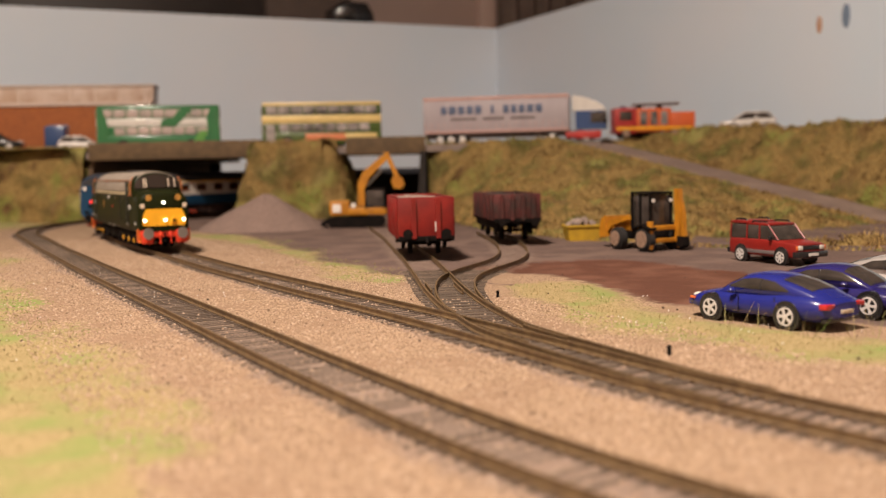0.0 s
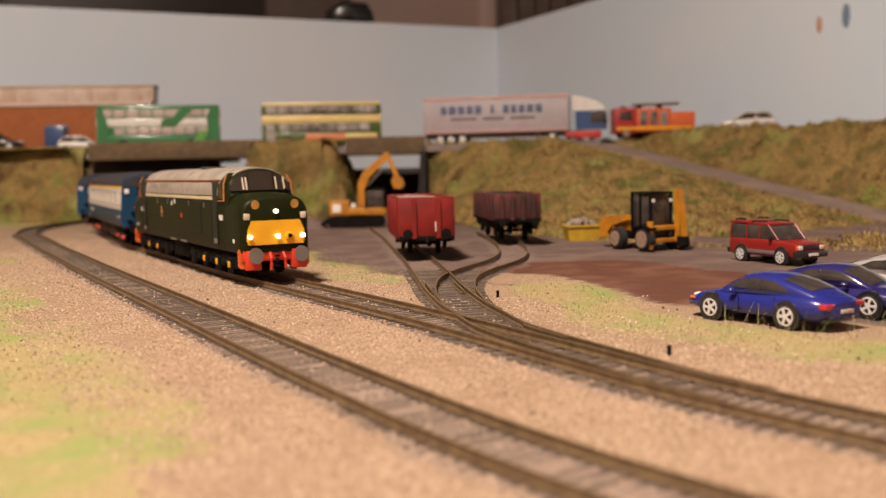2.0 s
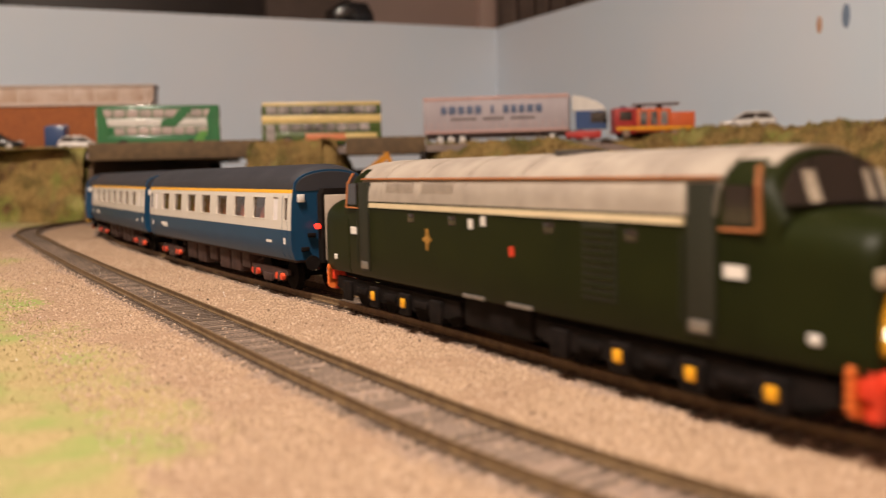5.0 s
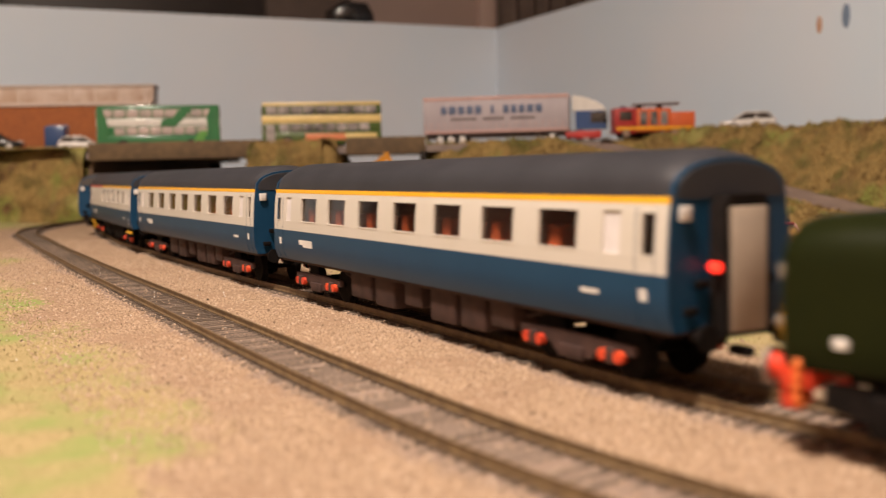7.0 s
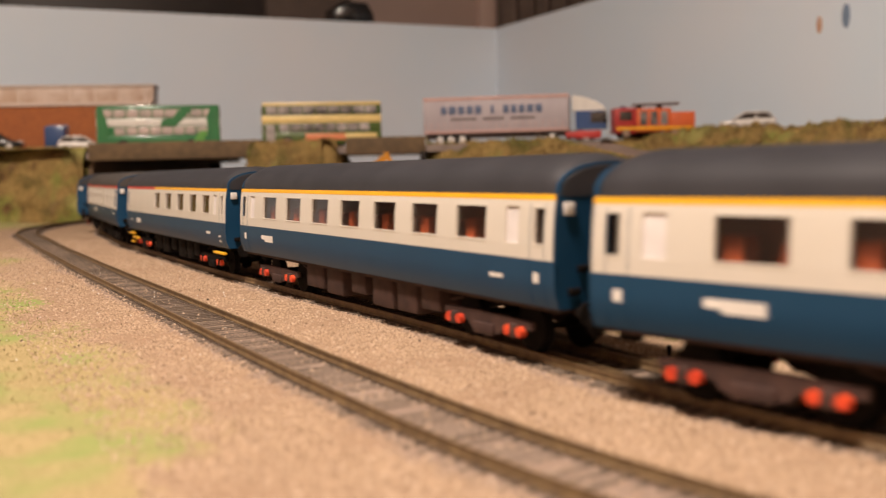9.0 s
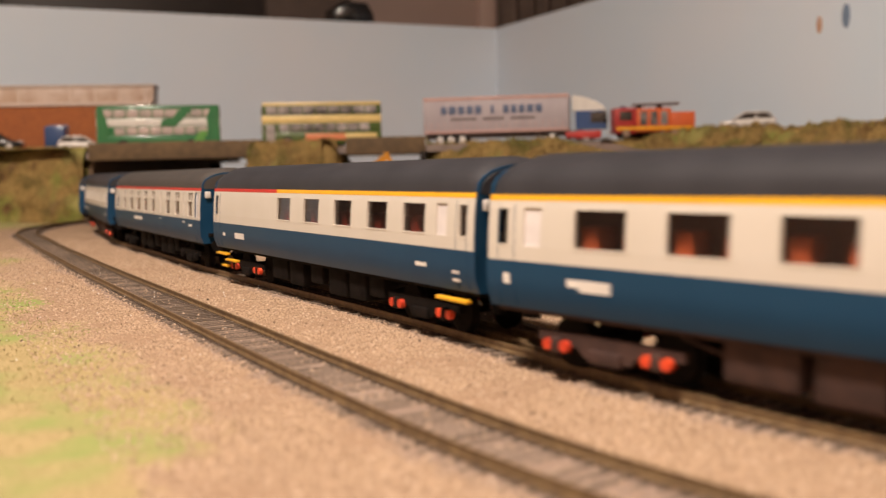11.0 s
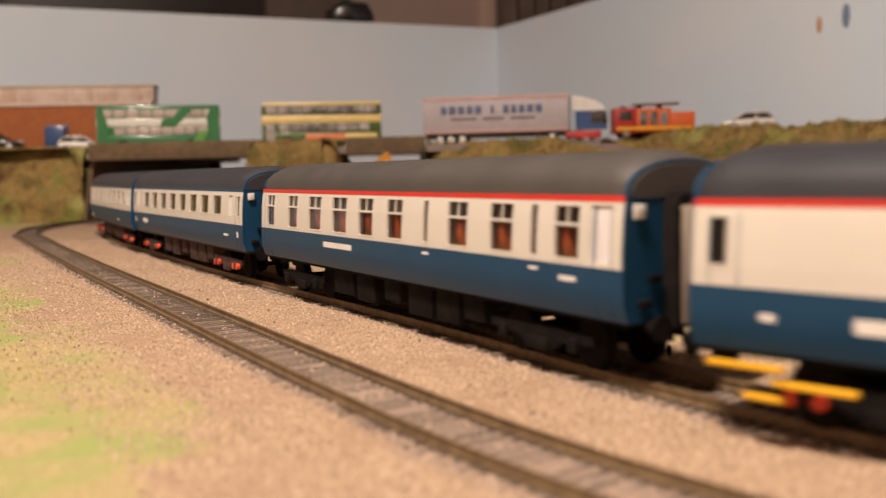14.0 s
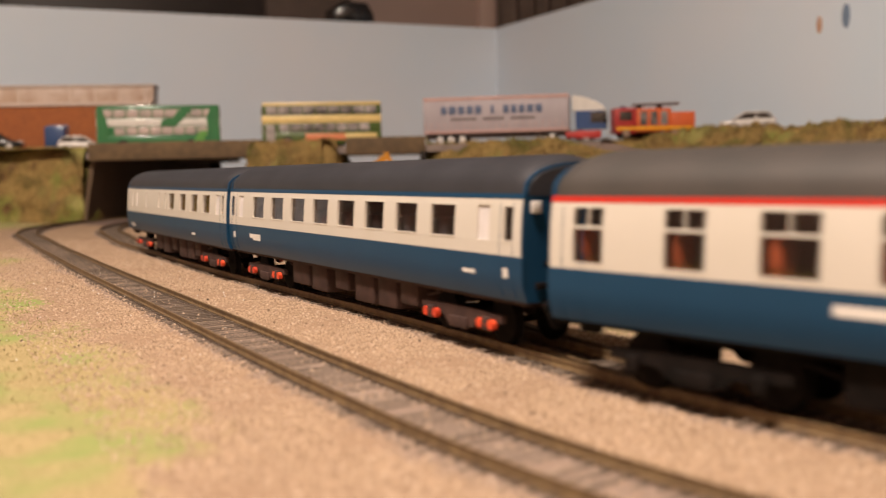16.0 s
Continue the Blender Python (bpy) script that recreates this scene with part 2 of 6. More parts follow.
def sheet(name, xs, ys, z, layers, material, keep=None):
    """A height field with its cover layers."""
    X, Y = np.meshgrid(xs, ys)
    ny, nx = X.shape
    co = np.stack([X, Y, z], -1).reshape(-1, 3) * K
    idx = np.arange(nx * ny).reshape(ny, nx)
    quads = np.stack([idx[:-1, :-1], idx[:-1, 1:], idx[1:, 1:], idx[1:, :-1]], -1)
    if keep is not None:
        quads = quads[keep[:-1, :-1] & keep[1:, 1:] & keep[:-1, 1:] & keep[1:, :-1]]
    me = bpy.data.meshes.new(name)
    me.from_pydata(co.tolist(), [], quads.reshape(-1, 4).tolist())
    for key, arr in layers.items():
        at = me.attributes.new(key, "FLOAT", "POINT")
        at.data.foreach_set("value", arr.reshape(-1).astype(np.float32))
    for f in me.polygons:
        f.use_smooth = True
    me.materials.append(material)
    return new(name, me)


def ground_height(X, Y):
    d = np.full(X.shape, 1e9)
    for plan in (list(zip(LINE_A[1], LINE_A[2]))[360:640:6], list(zip(LINE_B[1], LINE_B[2]))[360:640:6], list(zip(SIDING_1[1], SIDING_1[2]))[::6], list(zip(SIDING_2[1], SIDING_2[2]))[::6]):
        d = np.minimum(d, near_poly(X, Y, plan)[0])
    bed_top = smooth(18, 12, d)
    z = -3.6 + (0.5 * fractal(X, Y, 60, 1.3) + 0.35 * fractal(X, Y, 9, 4.1)) * (1 - 0.75 * bed_top)
    dist, hand = near_poly(X, Y, LEFT_LINE)
    return z + 3.0 * smooth(60, 160, dist * np.where(hand < 0, 1, 0)) + 0.55 * bed_top


LEFT_LINE = list(zip(LINE_A[1][::12], LINE_A[2][::12]))[30:66]
gx = np.concatenate([np.arange(-900, -420, 12), np.arange(-420, -200, 5), np.arange(-200, 210, 2.2), np.arange(210, 520, 6), np.arange(520, 1400, 16)])
gy = np.concatenate([np.concatenate([np.arange(-900, -60, 40), np.arange(-60, 90, 8)]), np.arange(90, 620, 2.2), np.arange(620, 1000, 4), np.arange(1000, 1860, 12)])
GX, GY = np.meshgrid(gx, gy)
blot = fractal(GX, GY, 45, 7.7)
dA, sideA = near_poly(GX, GY, LEFT_LINE)
grass_left = smooth(28, 56, dA * np.where(sideA < 0, 1, 0) + 20 * blot - 8 * smooth(350, 150, GY))
dG1, _ = near_poly(GX, GY, [(-216, 890), (-150, 800), (-84, 640), (-45, 525), (-30, 500)])
dG2, _ = near_poly(GX, GY, [(46, 440), (56, 375), (72, 330), (100, 288), (135, 262), (240, 235)])
grass_mid = smooth(26, 8, dG1 + 14 * blot) * 0.75
grass_right = smooth(30, 8, dG2 + 12 * blot) * 0.95
yard_line = [(-240, 940), (-170, 860), (-110, 700), (-60, 560), (-25, 500), (10, 470), (30, 500), (52, 490), (80, 380), (160, 300), (420, 250)]
dY, sideY = near_poly(GX, GY, yard_line)
yard = smooth(-6, 14, dY * np.where(sideY < 0, 1, -1) + 12 * blot)
dE, _ = near_poly(GX, GY, [(75, 500), (110, 430), (160, 400), (300, 380)])
earth = smooth(75, 45, dE + 22 * blot) * yard
bed = np.zeros(GX.shape)
for ln, much in ((LINE_A, 1.0), (LINE_B, 0.9), (SIDING_1, 0.45), (SIDING_2, 0.45)):
    dd, _ = near_poly(GX, GY, list(zip(ln[1], ln[2]))[::4])
    bed = np.maximum(bed, much * smooth(19, 9, dd + 3 * blot))
ground = sheet("ground", gx, gy, ground_height(GX, GY), {"grass": np.clip(grass_left + grass_mid + grass_right, 0, 1), "yard": yard, "earth": earth, "bed": bed}, M_GROUND)
tagged(ground, "sandy ballast scatter with green tufts on the baseboard", "ground", kind="structure")


# ---- embankments, ramp and roads ----
def ramp_at(X, Y):
    d = RAMP_B - RAMP_A
    t = ((X - RAMP_A.x) * d.x + (Y - RAMP_A.y) * d.y) / d.length_squared
    off = ((Y - RAMP_A.y) * d.x - (X - RAMP_A.x) * d.y) / d.length
    return t, off


def bank_height(X, Y):
    lump = fractal(X, Y, 42, 2.2) * 9 + fractal(X, Y, 15, 5.2) * 6.5
    t, off = ramp_at(X, Y)
    rz = ROAD_Z - 5 - (ROAD_Z - 5 + 3) * np.clip(t, 0, 1.1)
    rz = np.where(t < 0, ROAD_Z - 5, rz)
    df, side = near_poly(X, Y, FOOT)
    dr = np.where(t < 0, np.maximum(1190 - Y, 0), np.maximum(-off - 30, 0))
    dr = np.where((t < 0.15) & (t > -0.4), np.minimum(dr, np.hypot(np.maximum(150 - X, 0), np.maximum(1190 - Y, 0)) + 0 * dr), dr)
    f = df / (df + dr + 1e-3)
    front = -4 + (rz + 4) * np.clip(f * 1.35, 0, 1) ** 0.8 + lump * smooth(0, 0.2, f) * smooth(1.02, 0.75, f)
    behind = rz + (86 - rz) * smooth(34, 110, off) + lump * smooth(36, 70, off) * 1.3
    z = np.where(off > 30, behind, np.where(dr > 0, front, rz))
    on_road = (np.abs(off) < 31) & (t > -0.05)
    z = np.where((t <= -0.05) & (Y > 1190), DECK - 3, z)
    return z, side, on_road, off, t


bx = np.concatenate([np.arange(-24, 460, 3.5), np.arange(460, 900, 14)])
by = np.concatenate([np.arange(500, 1240, 3.5), np.arange(1240, 1500, 20)])
BX, BY = np.meshgrid(bx, by)
bz, bside, broad, boff, bt = bank_height(BX, BY)
bl = fractal(BX, BY, 55, 9.1)
bl2 = fractal(BX, BY, 30, 3.1)
bank = sheet("embankment_right", bx, by, bz, {"grass": 0.75 * smooth(-0.1, 0.7, bl), "yard": 0.7 * smooth(0.0, 0.7, bl2), "earth": smooth(34, 26, np.abs(boff) + 7 * bl2) * np.where(bt > -0.05, 1.0, 0.0)}, M_BANK, keep=(bside < 0) & (0.907 * BX + 0.42 * BY < 1085))
tagged(bank, "turf-covered embankment with a grey road ramp climbing it", "embankment", kind="structure")


def wall_of_turf(name, pts_front, z_top, depth, seed, label, inset=26.0):
    """A steep turf-covered bank: a lumpy face along a plan line with a flat top behind."""
    bm = B()
    path = spline(pts_front, 10)
    cols = []
    n = 22
    for i, p in enumerate(path):
        q = path[min(i + 1, len(path) - 1)] - path[max(i - 1, 0)]
        nr = Vector((-q.y, q.x, 0)).normalized()
        col = []
        for j in range(n + 1):
            u = j / n
            if u <= 0.7:
                w = u / 0.7
                base = p + nr * (inset * w ** 1.4)
                g = noise.fractal((base.x / 30, base.y / 30, w * 2.6 + seed), 1, 2, 5) * 11 * math.sin(math.pi * min(1, w * 0.9 + 0.1))
                base = base - nr * g
                col.append(bm.verts.new((base.x, base.y, -4 + (z_top + 4) * w)))
            else:
                w = (u - 0.7) / 0.3
                base = p + nr * (inset + (depth - inset) * w)
                col.append(bm.verts.new((base.x, base.y, z_top - 0.8 + 1.5 * noise.noise((base.x / 12, base.y / 12, seed)))))
        low = p + nr * depth
        col.append(bm.verts.new((low.x, low.y, -6)))
        cols.append(col)
    for a, b in zip(cols, cols[1:]):
        for j in range(len(a) - 1):
            bm.faces.new((a[j], b[j], b[j + 1], a[j + 1]))
    bm.faces.new(cols[0])
    bm.faces.new(list(reversed(cols[-1])))
    ob = part(name, bm, M_BANK)
    me = ob.data
    for key, sc, off in (("grass", 0.05, 0.3), ("yard", 0.03, 5.5), ("earth", 1, -9)):
        at = me.attributes.new(key, "FLOAT", "POINT")
        at.data.foreach_set("value", [0.0 if key == "earth" else max(0.0, min(1.0, 1.6 * noise.fractal(v.co / sc + Vector((off, 0, seed)), 1, 2, 3) + (0.35 if key == "grass" else -0.1))) for v in me.vertices])
    return tagged(ob, label, "embankment", kind="structure")


wall_of_turf("embankment_left", [(-900, 1205), (-700, 1202), (-560, 1200), (-470, 1193), (-428, 1186), (-424, 1230), (-428, 1330)], 87, 120, 3.0, "steep turf bank beside the railway bridge")
wall_of_turf("embankment_middle", [(-222, 1300), (-246, 1180), (-226, 1148), (-160, 1146), (-112, 1150), (-105, 1180), (-103, 1300)], 88, 34, 8.0, "dry grass bank between two railway bridges", 24.0)

# road deck: the upper road on its bridges, with a stone edge
deck_pts = [(-900, 1215), (-430, 1215), (-215, 1215), (-20, 1215), (190, 1215)]
bm = B()
box(bm, -420, 190, 1176, 1400, 72, DECK)
box(bm, -900, -420, 1310, 1400, 72, DECK)
box(bm, -620, -300, 1400, 1480, 68, DECK)
deck = tagged(part("road", bm, M_ROAD), "grey upper road carried over the railway on flat bridges", "road", kind="structure")
bm = B()
box(bm, -416, -212, 1172, 1176, 70, ROAD_Z + 3.5, 0.6)
tagged(part("bridge_parapet", bm, M_TRIM), "weathered brown bridge girder over the running lines", "bridge", kind="structure")
bm = B()
box(bm, -112, -18, 1172, 1176, 70, ROAD_Z + 3.5, 0.6)
tagged(part("bridge_parapet", bm, M_TRIM), "weathered brown girder over the yard opening", "bridge", kind="structure")
bm = B()
prism(bm, [(-30, -5), (-18, -5), (-18, 72), (-24, 72)], 1168, 1300)
tagged(part("bridge_abutment", bm, M_DARK), "dark abutment beside the yard opening", "bridge", kind="structure")
# backscene boards: two painted boards that meet at a right angle
CORNER = Vector((135.7, 2350.0))
U, V = Vector((0.9015, 0.4328)), Vector((-0.4328, 0.9015))
turn = math.degrees(math.atan2(U.y, U.x))
bm = B()
box(bm, -1900, 0, 0, 6, -60, 377)
tagged(part("backscene_far", bm, M_SKY, at=mm(CORNER.x, CORNER.y, 0, turn)), "pale blue painted backscene board", "backscene", kind="structure")
bm = B()
box(bm, 0, 6, -2300, 6, -60, 377)
tagged(part("backscene_side", bm, M_SKY, at=mm(CORNER.x, CORNER.y, 0, turn)), "pale blue painted backscene board", "backscene", kind="structure")

# the room beyond: walls, ceiling and floor close the place
M_WALL = mat("room_wall_pinkish", (0.46, 0.35, 0.31), (0.43, 0.33, 0.29), 3, 0.8, wear=0.05)
M_CEIL = mat("ceiling_white", (0.42, 0.39, 0.36), None, 3, 0.9, wear=0.03)
M_CARPET = mat("floor_carpet", (0.16, 0.12, 0.10), (0.12, 0.09, 0.08), 60, 0.95, bump=0.3)
for nm, q in (("wall_north", (-2600, 1700, 330, 400)), ("wall_south", (-2600, 1700, -3000, -2920)), ("wall_west", (-2680, -2600, -3000, 700)), ("wall_east", (1600, 1680, -3000, 700))):
    bm = B()
    box(bm, *q, -900, 1500)
    tagged(part(nm, bm, M_WALL, at=mm(CORNER.x, CORNER.y, 0, turn)), "plain pinkish plastered room wall", "wall", kind="structure")
bm = B()
box(bm, -2680, 1700, -3000, 700, 1500, 1560)
tagged(part("ceiling", bm, M_CEIL, at=mm(CORNER.x, CORNER.y, 0, turn)), "plain white ceiling", "ceiling", kind="structure")
bm = B()
box(bm, -2680, 1700, -3000, 700, -960, -900)
tagged(part("floor", bm, M_CARPET, at=mm(CORNER.x, CORNER.y, 0, turn)), "dark carpeted floor of the room", "floor", kind="structure")
bm = B()
box(bm, -1700, 900, -2900, 0, -60, -30)
tagged(part("baseboard", bm, M_TRIM, at=mm(CORNER.x, CORNER.y, 0, turn)), "baseboard that carries the layout", "baseboard", kind="structure")

bm = B()
wing = [(-427, 1186), (-423, 1230), (-412, 1300), (-392, 1380), (-352, 1460)]
loft(bm, [[(x, y, -5), (x + 4, y, 20), (x + 14, y, 71), (x + 8, y, 71), (x - 5, y, -5)] for x, y in wing])
tagged(part("tunnel_wing_wall", bm, M_WING), "plain brown battered wall curving in under the bridge", "wall", kind="structure")
# added near-black sheet: its colour supplies the shade deep under the bridge
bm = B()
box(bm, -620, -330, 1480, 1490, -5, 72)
tagged(part("tunnel_lining", bm, M_DARK), "near-black sheet standing in for the shade behind the bridge opening", "bridge", kind="structure")

bm = B()
box(bm, -150, 10, 1380, 1386, -5, 46)
tagged(part("retaining_wall", bm, M_DARK), "low dark wall seen through the yard opening", "wall", kind="structure")


# ---- tracks: rails on chairs and sleepers ----
def rail_strip(line, s0, s1, off, bm, step=5.0, z0=-2.4, z1=0.0, w=0.33):
    rings = []
    n = max(2, int((s1 - s0) / step))
    for i in range(n + 1):
        x, y, t = on_line(line, s0 + (s1 - s0) * i / n, off)
        c, s = math.cos(t), math.sin(t)
        ring = [(-w * 1.5, z0), (w * 1.5, z0), (w * 1.5, z0 + 0.4), (w * 0.5, z0 + 0.7), (w * 0.5, z1 - 0.8), (w, z1 - 0.6), (w, z1), (-w, z1), (-w, z1 - 0.6), (-w * 0.5, z1 - 0.8), (-w * 0.5, z0 + 0.7), (-w * 1.5, z0 + 0.4)]
        rings.append([(x + a * c, y + a * s, z) for a, z in ring])
    return loft(bm, rings)


def sleeper_mesh():
    bm = B()
    box(bm, -12.8, 12.8, -0.85, 0.85, -1.6, 0, 0.15)
    for side in (-8.6, 8.6):
        box(bm, side - 1.5, side + 1.5, -0.8, 0.8, 0, 0.45)
    return mesh_of("sleeper", bm, M_SLEEPER)


SLEEPER = sleeper_mesh()


def track(label, line, s0, s1, sleepers=None, pitch=4.3):
    ob = thing("railway_track", label, "track")
    for off in (-8.6, 8.6):
        bm = B()
        rail_strip(line, s0, s1, off, bm)
        part("rail", bm, M_RAIL, ob)
    a, b = sleepers or (s0, s1)
    rng = random.Random(5)
    k = 0
    s = a
    while s < b and k < 300:
        x, y, t = on_line(line, s)
        piece("sleeper", SLEEPER, ob, mm(x + rng.uniform(-0.4, 0.4), y, -2.72 - 0.14 * float(smooth(330, 120, s)) * (line is LINE_A) + rng.uniform(-0.25, 0.08), math.degrees(t) + rng.uniform(-1.2, 1.2)))
        k += 1
        s += pitch
    return ob


track("nearer running line, brown rails on half-buried sleepers", LINE_A, -250, 1700, (-60, 1200))
track("running line of brown rails on weathered sleepers", LINE_B, -1500, 2500, (-80, 1200))
track("yard siding of dull rails curving to the red wagon", SIDING_1, 0, SIDING_1[0][-1], (60, 320))
track("short siding diverging beside the yard", SIDING_2, 12, SIDING_2[0][-1], (70, 180))


def timbers(label, line_a, line_b, sa, n):
    """The long timbers under a turnout."""
    ob = thing("turnout", label, "track")
    for i in range(n):
        s = sa + i * 7.6
        x, y, t = on_line(line_a, s)
        near = int(np.argmin(np.hypot(line_b[1] - x, line_b[2] - y)))
        u, v = line_b[1][near], line_b[2][near]
        half = 12.8 + 0.5 * math.hypot(x - u, y - v)
        bm = B()
        box(bm, -half, half, -1.7, 1.7, -1.5, 0.05, 0.25)
        part("timber", bm, M_SLEEPER, ob, at=mm((x + u) / 2, (y + v) / 2, -2.55, math.degrees(t)))
    for off in (-6.6, 6.6):
        bm = B()
        rail_strip(line_a, sa + 62, sa + 92, off, bm)
        part("check_rail", bm, M_RAIL, ob)
    return ob


timbers("turnout timbers and check rails where the siding leaves the line", SIDING_1, LINE_B, 20, 14)
timbers("turnout timbers in the yard throat", SIDING_1, SIDING_2, 150, 13)

# ---- the train: a coach is built along x, its front at +x ----
HALF = 123.9
WAIST = 26.1
WH = HALF - 0.7
SIDE = [(14.2, 16.8), (15.5, 17.5), (18, 18.2), (23, 18.4), (30, 18.2), (37, 17.7), (42.3, 16.9)]


def side_y(z):
    return float(np.interp(z, [p[0] for p in SIDE], [p[1] for p in SIDE]))


def side_panel(bm, x0, x1, z0, z1, sgn, out=0.0, thick=0.9):
    """A slab of the curved body side."""
    n = max(1, int((z1 - z0) / 3))
    zs = [z0 + (z1 - z0) * i / n for i in range(n + 1)]
    ring = [(sgn * (side_y(z) + out), z) for z in zs] + [(sgn * (side_y(z) + out - thick), z) for z in reversed(zs)]
    return prism(bm, ring, x0, x1, "x")


def roof_ring(x, top=52.4, drop=0.0, half=16.9, z0=42.3):
    r = [(x, half * math.cos(a), z0 + (top - drop - z0) * math.sin(a) ** 0.82) for a in [math.pi * i / 18 for i in range(19)]]
    return [(x, half - 1.2, z0 - 0.6)] + r + [(x, -half + 1.2, z0 - 0.6)]


def bogie(parent, x, frame_mat, wheel_mat, boxes, wb=32.0):
    bg = new("bogie")
    bg.parent = parent
    bg.matrix_basis = mm(x, 0, 0)
    for sg in (-1, 1):
        bm = B()
        prism(bm, [(-wb * 0.72, 7.0), (-wb * 0.72, 9.2), (-wb * 0.25, 9.6), (wb * 0.25, 9.6), (wb * 0.72, 9.2), (wb * 0.72, 7.0), (wb * 0.3, 6.2), (wb * 0.22, 4.0), (-wb * 0.22, 4.0), (-wb * 0.3, 6.2)], sg * 13.0, sg * 14.6)
        box(bm, -wb * 0.16, wb * 0.16, min(sg * 14.4, sg * 15.6), max(sg * 14.4, sg * 15.6), 3.2, 6.6, 0.3)
        part("side_frame", bm, frame_mat, bg)
        for e in (-1, 1):
            if boxes:
                for o in (-2.9, 2.9):
                    bm = B()
                    cyl(bm, (e * wb / 2 + o, sg * 15.2, 6.3), 1.5, 1.6, "y", 10)
                    part("spring", bm, boxes, bg)
            bm = B()
            box(bm, e * wb / 2 - 1.7, e * wb / 2 + 1.7, min(sg * 14.4, sg * 16.0), max(sg * 14.4, sg * 16.0), 4.4, 8.3, 0.4)
            part("axlebox", bm, frame_mat, bg)
    for e in (-1, 1):
        bm = B()
        for sg in (-1, 1):
            cyl(bm, (e * wb / 2, sg * 8.4, 6.6), 6.5, 2.2, "y", 24)
            cyl(bm, (e * wb / 2, sg * 7.1, 6.6), 7.2, 0.6, "y", 24)
        cyl(bm, (e * wb / 2, 0, 6.6), 1.1, 20, "y", 8)
        part("wheelset", bm, wheel_mat, bg)
    return bg


def end_fittings(ob, e, gang_mat, end_mat):
    """One end of a coach: wall, gangway, jumper, buffers."""
    bm = B()
    ring = [(y, z) for z, y in SIDE] + [(16.9 * math.cos(math.pi * i / 12), 42.3 + 7.9 * math.sin(math.pi * i / 12) ** 0.82) for i in range(1, 12)] + [(-y, z) for z, y in reversed(SIDE)]
    prism(bm, [(0.985 * y, z) for y, z in ring], e * (HALF - 1.2), e * HALF - e * 0.2, "x")
    part("end_wall", bm, end_mat, ob)
    bm = B()
    prism(bm, [(-6.5, 13), (6.5, 13), (6.5, 40), (5, 42.5), (-5, 42.5), (-6.5, 40)], e * HALF, e * (HALF + 4.6), "x")
    part("gangway", bm, gang_mat, ob)
    bm = B()
    box(bm, *sorted((e * (HALF + 4.7), e * (HALF + 5.1))), -5.2, 5.2, 14, 40, 0.2)
    part("gangway_door", bm, M_CORRIDOR, ob, "fawn gangway shield")
    for yy in (-10.8, 10.8):
        bm = B()
        cyl(bm, (e * (HALF + 1.8), yy, 13.2), 1.3, 4, "x", 10)
        cyl(bm, (e * (HALF + 4.0), yy, 13.2), 3.0, 0.7, "x", 16)
        part("buffer", bm, M_BLACK, ob)
    bm = B()
    box(bm, *sorted((e * HALF, e * (HALF + 0.8))), -15.2, -12.2, 37.2, 40.4, 0.2)
    part("end_notice", bm, M_WHITE, ob, "small white notice on the coach end")
    bm = B()
    for yy, zz in ((-9.5, 24), (-12.5, 18.5), (9.5, 24)):
        box(bm, *sorted((e * HALF, e * (HALF + 1.3))), yy - 1.8, yy + 1.8, zz - 0.9, zz + 0.9, 0.3)
    part("jumper_cable", bm, M_BLACK, ob)
    bm = B()
    box(bm, *sorted((e * HALF, e * (HALF + 5.6))), -1.2, 1.2, 8.5, 10.5, 0.2)
    part("coupling", bm, M_BLACK, ob)


M_CORRIDOR = mat("gangway_fawn", (0.42, 0.35, 0.28), None, 100, 0.7)


